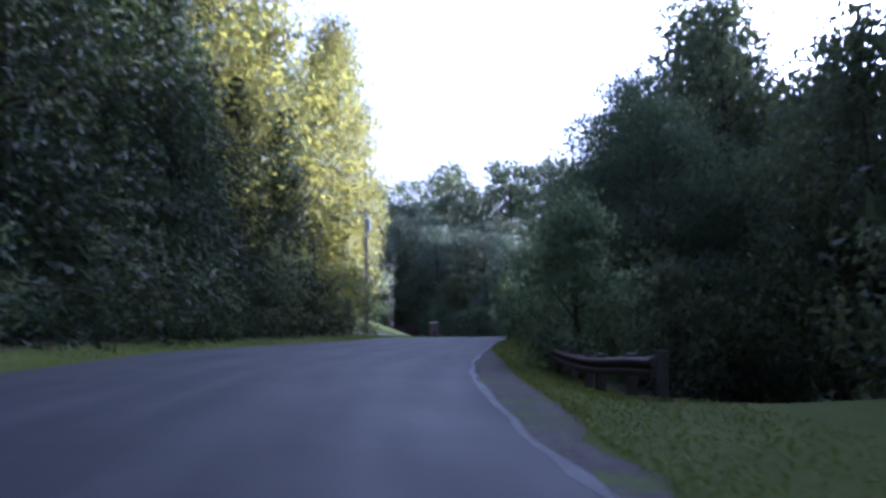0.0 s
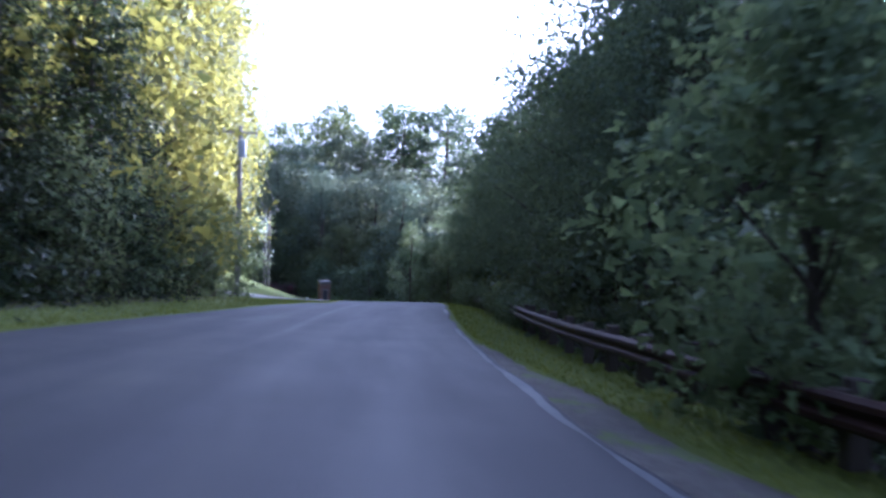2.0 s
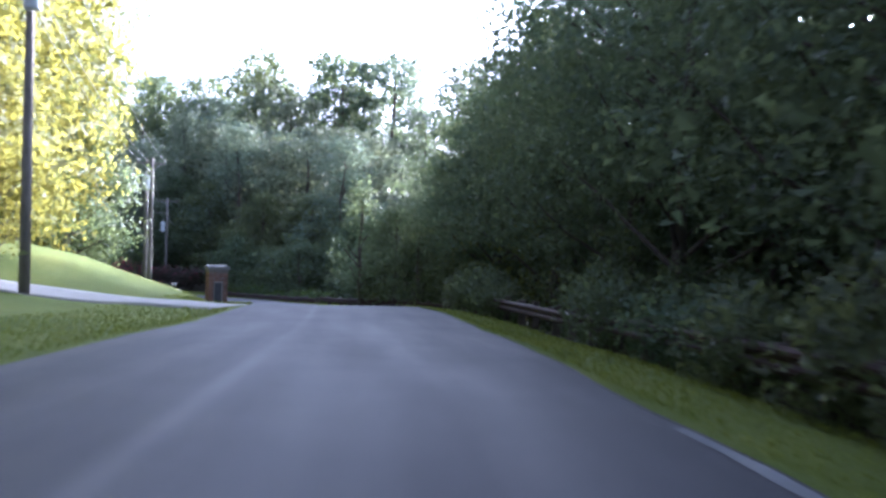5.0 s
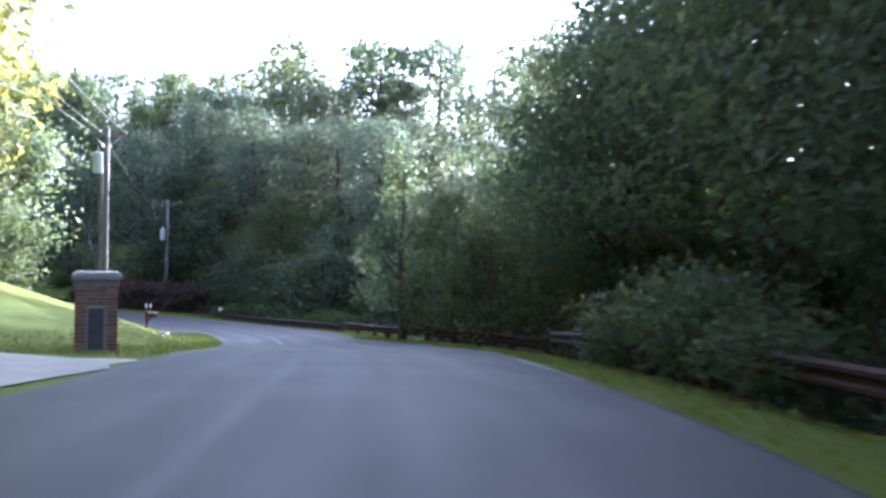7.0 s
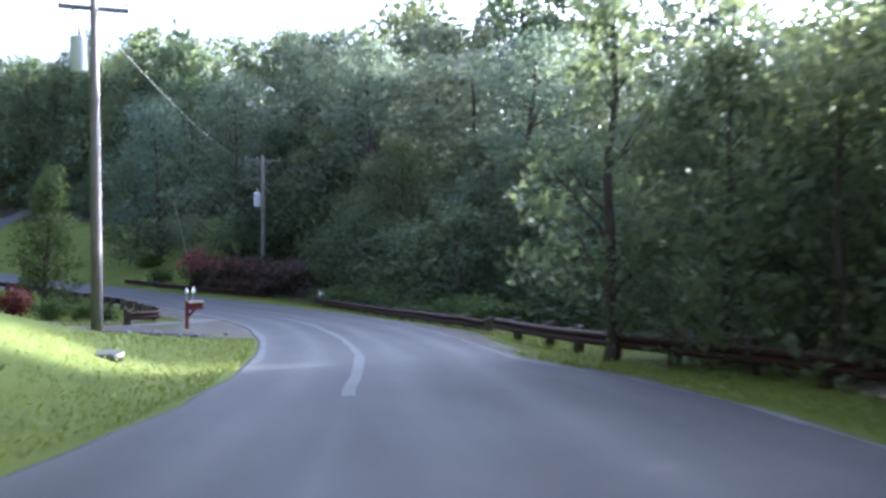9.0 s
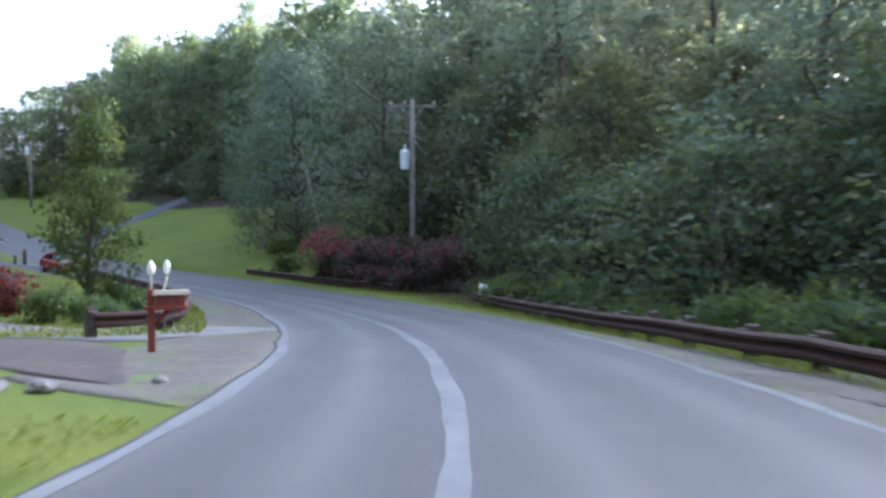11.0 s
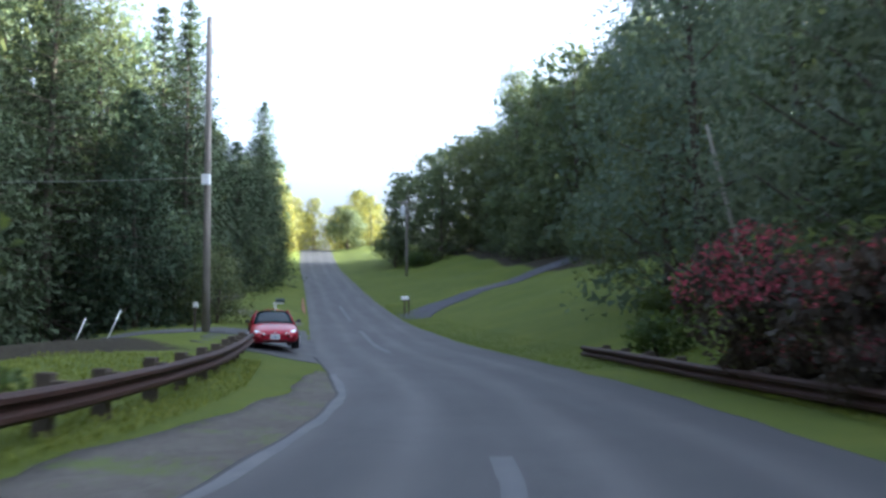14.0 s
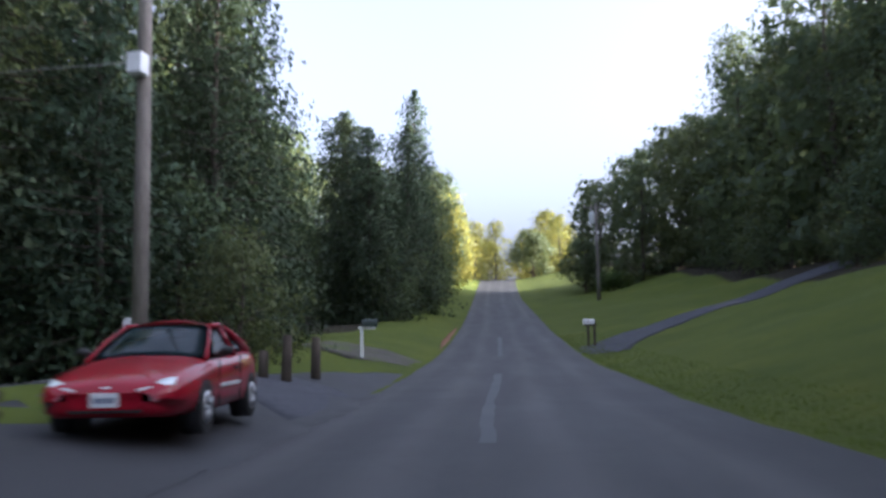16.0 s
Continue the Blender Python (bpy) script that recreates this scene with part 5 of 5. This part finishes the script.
GLASS.bsdf.inputs["IOR"].default_value = 1.3
GLASS = GLASS.done(rgb(0.016, 0.036, 0.046), 0.08, 0.0, 0.3)
PLATE = plain("plate_enamel", (0.66, 0.68, 0.70), 0.4, 0.0, 0.05)

CAR = (-31.15, 146.90)
cz = ground_at(*CAR) + 0.012
car = thing("car", CAR[0], CAR[1], cz, "small red two-door coupe parked on the roadside pull-off", "car", -37.7)
car.scale = (0.955, 0.955, 0.955)


def section(x, w, zb, zt, crown):
    half = [(0.0, zb), (0.80 * w, zb), (0.95 * w, zb + 0.06), (w * 0.985, zb + 0.17), (w, zb + 0.34 * (zt - zb) + 0.04), (w * 0.992, zb + 0.62 * (zt - zb)), (w * 0.965, zb + 0.83 * (zt - zb)),
            (w * 0.90, zt - 0.028), (w * 0.80, zt), (w * 0.62, zt + crown * 0.55), (w * 0.32, zt + crown * 0.9), (0.0, zt + crown)]
    return [(x, y, z) for y, z in half] + [(x, -y, z) for y, z in half[-2:0:-1]]


secs = [section(*q) for q in ((2.24, 0.40, 0.35, 0.47, 0.01), (2.21, 0.58, 0.30, 0.54, 0.02), (2.13, 0.70, 0.26, 0.60, 0.03), (2.0, 0.775, 0.24, 0.645, 0.04), (1.8, 0.82, 0.23, 0.69, 0.055), (1.5, 0.845, 0.22, 0.745, 0.07),
                              (1.2, 0.853, 0.21, 0.79, 0.078), (0.85, 0.855, 0.205, 0.84, 0.07), (0.45, 0.857, 0.205, 0.865, 0.04), (0.0, 0.858, 0.205, 0.88, 0.02), (-0.5, 0.858, 0.205, 0.90, 0.02),
                              (-1.0, 0.855, 0.21, 0.925, 0.02), (-1.4, 0.845, 0.22, 0.94, 0.03), (-1.75, 0.815, 0.18, 0.945, 0.04), (-2.02, 0.765, 0.21, 0.92, 0.04), (-2.17, 0.70, 0.26, 0.84, 0.03), (-2.23, 0.58, 0.34, 0.72, 0.02))]
bm = bmesh.new()
rings = [[bm.verts.new(p) for p in sc] for sc in secs]
n = len(rings[0])
for r0_, r1_ in zip(rings, rings[1:]):
    for i in range(n):
        f = bm.faces.new((r0_[i], r0_[(i + 1) % n], r1_[(i + 1) % n], r1_[i]))
        f.smooth = True
bm.faces.new(rings[0][::-1])
bm.faces.new(rings[-1])
bmesh.ops.recalc_face_normals(bm, faces=bm.faces[:])
part("body", bm, car, "glossy red painted body", PAINT)


def bowed(corners, bulge, nu=8, nv=6, thick=0.006):
    """A pane through four corners, bowed outwards."""
    a_, b_, c_, d_ = [Vector(p) for p in corners]
    nor = (b_ - a_).cross(d_ - a_).normalized()
    bm = bmesh.new()
    grid = []
    for i in range(nu + 1):
        for j in range(nv + 1):
            u, v = i / nu, j / nv
            p = a_.lerp(b_, u).lerp(d_.lerp(c_, u), v) + nor * bulge * (4 * u * (1 - u)) * (0.6 + 0.4 * 4 * v * (1 - v))
            grid.append(bm.verts.new(p))
    for i in range(nu):
        for j in range(nv):
            f = bm.faces.new((grid[i * (nv + 1) + j], grid[(i + 1) * (nv + 1) + j], grid[(i + 1) * (nv + 1) + j + 1], grid[i * (nv + 1) + j + 1]))
            f.smooth = True
    bmesh.ops.solidify(bm, geom=bm.faces[:], thickness=thick)
    return bm


# cabin: four lower and four upper corners
WB, WT = [(0.84, 0.71, 0.85), (0.84, -0.71, 0.85)], [(0.0, 0.54, 1.262), (0.0, -0.54, 1.262)]
RT, RB = [(-0.80, 0.52, 1.275), (-0.80, -0.52, 1.275)], [(-1.52, 0.64, 0.955), (-1.52, -0.64, 0.955)]
part("windscreen", bowed([WB[1], WB[0], WT[0], WT[1]], 0.07), car, "windscreen coloured dark with a reflection", GLASS)
part("rear_window", bowed([RB[0], RB[1], RT[1], RT[0]], 0.06), car, "", GLASS)
part("roof", bowed([(0.07, -0.56, 1.262), (0.07, 0.56, 1.262), (-0.90, 0.53, 1.255), (-0.90, -0.53, 1.255)], 0.125, 10, 8, 0.05), car, "", PAINT)
for s in (1, -1):
    k = 0 if s > 0 else 1
    q1, q2 = (0.60, s * 0.745, 0.875), (-0.42, s * 0.755, 0.90)
    q3, q4 = (-0.36, s * 0.553, 1.262), (0.0, s * 0.553, 1.268)
    part("side_window", bowed([q1, q2, q3, q4] if s < 0 else [q2, q1, q4, q3], 0.02), car, "", GLASS)
    q5, q6, q7 = (-0.50, s * 0.755, 0.905), (-1.30, s * 0.70, 0.95), (-0.80, s * 0.545, 1.245)
    part("quarter_window", bowed([q5, q6, q7, (-0.44, s * 0.553, 1.258)] if s < 0 else [q6, q5, (-0.44, s * 0.553, 1.258), q7], 0.02), car, "", GLASS)
    for nm, pts, r in (("front_pillar", [(0.86, s * 0.73, 0.84), (0.42, s * 0.65, 1.09), (0.02, s * 0.548, 1.275)], [0.026, 0.021, 0.024]),
                       ("roof_rail", [(0.02, s * 0.548, 1.275), (-0.4, s * 0.56, 1.292), (-0.80, s * 0.535, 1.268)], [0.036, 0.038, 0.036]),
                       ("rear_pillar", [(-0.80, s * 0.535, 1.268), (-1.15, s * 0.62, 1.13), (-1.60, s * 0.68, 0.945)], [0.04, 0.055, 0.075]),
                       ("door_pillar", [(-0.46, s * 0.775, 0.885), (-0.44, s * 0.66, 1.10), (-0.40, s * 0.565, 1.275)], [0.035, 0.03, 0.03])):
        bm = bmesh.new()
        tube(bm, pts, r, 10)
        part(nm, bm, car, "", PAINT)
    bm = bmesh.new()
    box(bm, (-0.42, min(s * 0.853, s * 0.872), 0.50), (0.62, max(s * 0.853, s * 0.872), 0.545), 0.006)
    part("side_moulding", bm, car, "pale worn side moulding", TANK)
    bm = bmesh.new()
    box(bm, (-0.30, min(s * 0.845, s * 0.878), 0.70), (-0.14, max(s * 0.845, s * 0.878), 0.74), 0.01)
    part("door_handle", bm, car, "", BLACK)
    bm = bmesh.new()
    tube(bm, [(0.52, s * 0.80, 0.92), (0.53, s * 0.90, 0.955), (0.52, s * 0.985, 0.95)], [0.025, 0.062, 0.042], 10)
    part("mirror", bm, car, "", BLACK)
    # door shut lines
    for x_, w_, t_ in ((0.66, 0.8575, 0.84), (-0.50, 0.8595, 0.88)):
        bm = bmesh.new()
        box(bm, (x_, min(s * 0.845, s * w_), 0.27), (x_ + 0.012, max(s * 0.845, s * w_), t_))
        part("door_gap", bm, car, "", BLACK)
    # swept-back lamp: wide at the wing, narrowing to the nose
    bm = bmesh.new()
    ring = []
    for k_ in range(15):
        u = k_ / 14
        y_ = s * (0.70 - 0.36 * u)
        x_ = 2.0 + 0.20 * u**0.7
        hh = 0.088 * (1 - 0.55 * u) * (0.55 + 0.45 * math.sin(math.pi * min(1, u + 0.18)))
        zc_ = 0.605 - 0.055 * u
        ring.append((bm.verts.new((x_ - 0.05, y_, zc_ + hh)), bm.verts.new((x_ + 0.035, y_, zc_)), bm.verts.new((x_ + 0.03, y_, zc_ - hh))))
    for (p0, p1, p2), (q0, q1_, q2_) in zip(ring, ring[1:]):
        for f in ((p0, p1, q1_, q0), (p1, p2, q2_, q1_)):
            bm.faces.new(f).smooth = True
    bmesh.ops.recalc_face_normals(bm, faces=bm.faces[:])
    bmesh.ops.solidify(bm, geom=bm.faces[:], thickness=0.02)
    part("headlight", bm, car, "clear swept-back headlight", LAMP)
    bm = bmesh.new()
    box(bm, (2.085, min(s * 0.42, s * 0.58), 0.31), (2.15, max(s * 0.42, s * 0.58), 0.38), 0.02)
    part("fog_lamp", bm, car, "", BLACK)
    bm = bmesh.new()
    box(bm, (-2.19, min(s * 0.42, s * 0.68), 0.66), (-2.10, max(s * 0.42, s * 0.68), 0.78), 0.02)
    part("tail_lamp", bm, car, "", PAINT)
bm = bmesh.new()
box(bm, (2.10, -0.40, 0.30), (2.232, 0.40, 0.355), 0.02)
part("air_intake", bm, car, "dark lower grille", BLACK)
bm = bmesh.new()
box(bm, (2.236, -0.155, 0.365), (2.25, 0.155, 0.52), 0.006)
pl = part("number_plate", bm, car, "pale blank number plate", PLATE)
for k in range(5):
    bm = bmesh.new()
    box(bm, (2.2505, -0.11 + k * 0.048, 0.41), (2.2525, -0.075 + k * 0.048, 0.47))
    part("bar", bm, pl, "", plain("plate_ink", (0.12, 0.14, 0.22), 0.5))
bm = bmesh.new()
box(bm, (2.18, -0.05, 0.555), (2.205, 0.05, 0.585), 0.01)
part("badge", bm, car, "", TANK)
for x_ in (1.27, -1.22):
    for s in (1, -1):
        # a solid black disc gives the shade of the hollow wheel well
        bm = bmesh.new()
        tube(bm, [(x_, s * 0.60, 0.30), (x_, s * 0.8585, 0.30)], [0.318, 0.318], 28)
        part("wheel_arch", bm, car, "black disc for the shaded wheel arch", BLACK)
        wheel = new("wheel")
        wheel.parent = car
        wheel.matrix_basis = pose(x_, s * 0.772, 0.292)
        bm = bmesh.new()
        tube(bm, [(0, -s * 0.09, 0), (0, -s * 0.085, 0), (0, s * 0.07, 0), (0, s * 0.09, 0)], [0.26, 0.292, 0.292, 0.265], 28)
        part("tyre", bm, wheel, "", RUBBER)
        bm = bmesh.new()
        tube(bm, [(0, s * 0.075, 0), (0, s * 0.096, 0), (0, s * 0.098, 0)], [0.195, 0.19, 0.04], 24)
        for k in range(5):
            g = k * math.tau / 5
            tube(bm, [(0.03 * math.cos(g), s * 0.10, 0.03 * math.sin(g)), (0.17 * math.cos(g), s * 0.10, 0.17 * math.sin(g))], [0.028, 0.022], 6)
        part("rim", bm, wheel, "five-spoke alloy rim", RIM)
# dark seats and dash seen through the glass
bm = bmesh.new()
for s in (0.34, -0.34):
    box(bm, (-0.55, s - 0.22, 0.5), (-0.38, s + 0.22, 1.12), 0.05)
    box(bm, (-0.5, s - 0.22, 0.45), (0.05, s + 0.22, 0.62), 0.05)
part("seats", bm, car, "", BLACK)
bm = bmesh.new()
box(bm, (0.28, -0.62, 0.70), (0.72, 0.62, 0.86), 0.05)
part("dashboard", bm, car, "", BLACK)


# ---- garden and roadside planting ----
ash = broadleaf("ash_tree", 41, 7.3, 1.55, 0.9, 60, 110, 0.16, LEAF_SHRUB, BARK, "slender young ash on the island lawn", 0.07, heart=0.3, inner=6)
ash.matrix_basis = pose(-17.7, 128.9, ground_at(-17.7, 128.9) - 0.05, 0, 0, 40)
roadside = broadleaf("locust_tree", 42, 5.0, 1.75, 0.4, 46, 150, 0.15, LEAF_LOCUST, BARK, "bushy young locust leaning over the guard rail", 0.02, heart=0.36, inner=14)
roadside.matrix_basis = pose(3.6, 25.2, ground_at(3.6, 25.2) - 0.1, 0, 0, 10)
snag = thing("dead_trunk", -15.2, 149.9, ground_at(-15.2, 149.9) - 0.85, "pale bare trunk leaning out over the hedge", "tree trunk")
bm = bmesh.new()
tube(bm, [(0, 0, -0.3), (-0.22, -0.1, 1.5), (-0.55, -0.24, 3.2), (-0.92, -0.34, 4.9), (-1.2, -0.4, 6.2)], [0.078, 0.068, 0.058, 0.048, 0.036], 10)
part("trunk", bm, snag, "", PALE_BARK)
myrtle = shrub("crape_myrtle", 51, 2.9, 1.6, 2100, 0.15, LEAF_PURPLE, "crape myrtle with deep pink blossom above the guard rail", BLOSSOM, 1500)
myrtle.matrix_basis = pose(-12.6, 142.9, ground_at(-12.6, 142.9) - 0.05)
hedge = shrub("bronze_shrub", 52, 2.5, 1.7, 1900, 0.17, LEAF_PURPLE, "dense bronze-leaved shrub with sparse pink blossom", BLOSSOM, 330)
hedge.matrix_basis = pose(-10.0, 140.7, ground_at(-10.0, 140.7) - 0.05)
copy_thing(hedge, pose(-7.6, 138.8, ground_at(-7.6, 138.8) - 0.05, 0, 0, 80))
copy_thing(hedge, pose(-5.4, 136.7, ground_at(-5.4, 136.7) - 0.05, 0, 0, 200))
for s_, k, t_ in ((136.0, 0.5, 10), (138.2, 0.46, 130), (140.4, 0.5, 250), (142.6, 0.42, 60), (144.6, 0.4, 300)):
    x, y, z_ = beside(s_, -5.25)
    h4 = copy_thing(hedge, Matrix.Identity(4))
    h4.matrix_basis = pose(x, y, z_ - 0.05, 0, 0, t_) @ Matrix.Scale(k, 4)
redmaple = shrub("red_maple_shrub", 53, 1.3, 1.2, 1100, 0.15, LEAF_RED, "low mound of dark red ornamental maple")
redmaple.matrix_basis = pose(-16.5, 122.6, ground_at(-16.5, 122.6) - 0.03)
low = shrub("clipped_shrub", 54, 1.1, 0.9, 900, 0.13, LEAF_SHRUB, "rounded green garden shrub")
low.matrix_basis = pose(-14.0, 117.0 + 4.4, ground_at(-14.0, 121.4) - 0.03)
for x, y, k in ((-20.5, 121.5, 1.3), (-11.2, 119.9, 0.6), (-12.6, 121.4, 0.65), (-14.6, 123.2, 0.6), (3.0, 121.8, 0.9), (1.0, 124.9, 1.1), (-0.6, 127.2, 0.8), (5.3, 117.5, 1.0), (6.6, 113.6, 0.9),
                (-19.9, 154.4, 1.0), (-16.9, 147.6, 0.9), (-78.0, 209.5, 1.6)):
    c_ = copy_thing(low, Matrix.Identity(4))
    c_.matrix_basis = pose(x, y, ground_at(x, y) - 0.04, 0, 0, plant_rng.uniform(0, 360)) @ Matrix.Scale(k * 1.15, 4)
for s_, l_, k in ((130, 6.2, 0.5), (132.4, 6.2, 0.6), (134.8, 6.2, 0.65), (137.2, 6.3, 0.65), (139.5, 6.3, 0.6)):
    x, y, z_ = beside(s_, l_)
    c_ = copy_thing(low, Matrix.Identity(4))
    c_.matrix_basis = pose(x, y, z_ - 0.04, 0, 0, plant_rng.uniform(0, 360)) @ Matrix.Scale(k, 4)
roundtree = broadleaf("round_tree", 43, 5.4, 2.7, 1.2, 34, 85, 0.26, LEAF_OAK, BARK, "low rounded tree on the grassy slope")
roundtree.matrix_basis = pose(-84.5, 212.5, ground_at(-84.5, 212.5))
r2 = copy_thing(roundtree, Matrix.Identity(4))
r2.matrix_basis = pose(-121, 240, ground_at(-121, 240)) @ Matrix.Scale(1.3, 4)
# screening trees by the parked car and the pull-off
# some elsewhere in the list are added only to keep sun off the road
for kind_, x, y, k in (("far", 24.0, 126.0, 0.8), ("far", 29.0, 131.0, 0.85), ("far", 33.5, 136.0, 0.9), ("far", 20.0, 123.0, 0.7), ("near", 14.0, 92.5, 0.95), ("near", 13.6, 96.8, 0.95), ("oak", 17.0, 98.0, 0.72), ("under", 14.5, 102.0, 1.0), ("near", 13.0, 87.5, 1.0), ("oak2", 18.5, 95.0, 1.0), ("oak", 16.0, 90.5, 1.05), ("under", 13.0, 90.6, 0.9), ("under", 12.6, 99.4, 0.7), ("maple2", 15.0, 108.5, 0.5), ("maple2", 9.3, 97.6, 0.56), ("under", 13.4, 101.2, 1.15), ("under", 10.2, 94.6, 0.9), ("maple2", 16.0, 103.6, 0.82), ("maple2", 23.5, 106.0, 0.9), ("under", 12.6, 105.0, 0.9), ("pine", -47.5, 154.6, 0.86), ("oak", 16.2, 31.5, 0.7), ("far", 19.0, 36.0, 0.7), ("maple2", 22.0, 120.0, 1.0), ("maple2", 27.0, 123.0, 1.05), ("maple2", 32.0, 127.0, 1.05), ("under", 17.5, 117.0, 1.0), ("oak", -8.0, 158.5, 0.95), ("maple", -3.5, 162.5, 0.95), ("far2", -64.0, 151.0, 1.25), ("far2", -60.0, 143.0, 1.25), ("far2", -66.0, 160.0, 1.1), ("pine", -56.0, 140.0, 1.3), ("pine", -60.0, 147.0, 1.3), ("pine", -52.0, 132.0, 1.3), ("pine", -50.5, 155.2, 0.95), ("oak", 25.0, 103.0, 0.75), ("under", -43.0, 153.4, 0.6), ("under", -46.0, 153.0, 0.9), ("pine", -48.5, 147.5, 1.2), ("pine", -45.0, 137.0, 1.1), ("oak", -53.0, 152.5, 1.1), ("pine", -50.5, 142.0, 1.15), ("pine", -46.5, 142.5, 1.05), ("cedar", -45.4, 150.4, 0.95),
                       ("cedar", -69.5, 175.5, 1.1), ("oak2", -54.0, 146.0, 1.25), ("cedar", -64.5, 165.5, 0.95), ("pine", -59.0, 160.5, 0.85), ("maple2", -56.5, 156.5, 0.95), ("shrub2", -46.5, 150.2, 1.1),
                       ("maple", -11.5, 150.5, 1.0), ("maple2", -4.2, 146.0, 0.9), ("maple2", 1.5, 136.5, 0.85), ("under", -1.0, 133.5, 0.95), ("maple", -20.0, 157.5, 0.95), ("maple2", -23.5, 162.0, 0.8)):
    plant(kind_, x, y, k, group=HILL if y > 130 and x > -30 else "")
# tall trees added out of view beyond the gully, to shade the first stretch
for k in range(10):
    plant(("far", "far2")[k % 2], 44.0 + 2.0 * math.sin(1.7 * k), 28.0 + 5.6 * k, 1.36, 1.45, group=WOOD_R)
for k in range(6):
    plant(("far2", "far")[k % 2], 28.5 + 2.0 * math.sin(2.3 * k), 20.0 + 4.8 * k, 1.36, 1.25, group=WOOD_R)
# three more, added to shade the road and wood further on
for k in range(3):
    plant(("far2", "far")[k % 2], 40.0 + 3.0 * math.sin(1.9 * k), 99.0 + 5.2 * k, 1.15, group=WOOD_R)
sunny = broadleaf("tulip_tree", 51, 8.2, 1.7, 1.2, 34, 70, 0.19, LEAF_BEECH_HAZE, BARK, "slim young tree whose crown catches the low sun", heart=0.3, inner=14)
sunny.matrix_basis = pose(7.15, 98.7, ground_at(7.15, 98.7) - 0.1, 0, 0, 40)
plant("far2", 23.0, 184.0, 1.1, group=SLOPE)
# added in the gap by the side road to stop sun reaching the asphalt
for x, y, k in ((15.2, 105.6, 0.85), (17.6, 108.4, 0.85), (20.5, 110.3, 0.8)):
    plant("maple2", x, y, k, group=WOOD_R)

for kind_, ob_ in trees.items():
    if count_of[kind_] == 0:
        for o_ in (*ob_.children_recursive, ob_):
            bpy.data.objects.remove(o_)


# ---- grass: blades along the verges and lawns, one object past counting ----
def grass_field(name, s0, s1, l0, l1, count, size, seed, label, bare=(0, 0)):
    rng = np.random.default_rng(seed)
    s = rng.uniform(s0, s1, count)
    s = s[(s < bare[0]) | (s > bare[1])]
    count = len(s)
    u = rng.random(count) ** 1.5
    lo = np.array([l0(q) for q in s])
    hi = np.array([l1(q) for q in s])
    l = lo + (hi - lo) * u
    x = np.interp(s, CHAIN, AXIS[:, 0]) + l * np.interp(s, CHAIN, LEFTWARD[:, 0])
    y = np.interp(s, CHAIN, AXIS[:, 1]) + l * np.interp(s, CHAIN, LEFTWARD[:, 1])
    z = land(x, y)
    h = size * (0.5 + rng.random(count))
    pts = np.stack([x, y, z + h * 0.35], 1)
    me = leaf_cloud(name, pts, np.tile([0.0, 0.0, 1.6], (count, 1)), h * 1.15, rng, GRASS, 0.0, 0.26, 3)
    return tagged(new(name, me), label, "grass", kind="stuff")


grass_field("grass", -5, 100, lambda s: edge_r(s) - (0.15 + 0.75 * max(0.0, math.sin((s - 3) / 31 * math.pi)) if 3 < s < 34 else 0.12), lambda s: edge_r(s) - (3.3 if s < 36 else 2.6), 34000, 0.06, 61, "short mown verge grass along the gully side")
grass_field("grass", -5, 106, lambda s: edge_l(s) + 0.1, lambda s: edge_l(s) + 3.4, 30000, 0.06, 62, "short mown verge grass along the high side", (68.5, 76.0))
grass_field("grass", 100, 150, lambda s: edge_r(s) - 1.2, lambda s: edge_r(s) - 3.4, 12000, 0.07, 63, "mown verge grass round the bend")
grass_field("grass", 150, 200, lambda s: edge_r(s) - 0.1, lambda s: edge_r(s) - 2.2, 9000, 0.05, 65, "short mown grass at the foot of the open slope")
grass_field("grass", 118, 152, lambda s: edge_l(s) + 1.6, lambda s: edge_l(s) + 7.0, 16000, 0.075, 64, "grass round the island lawn")
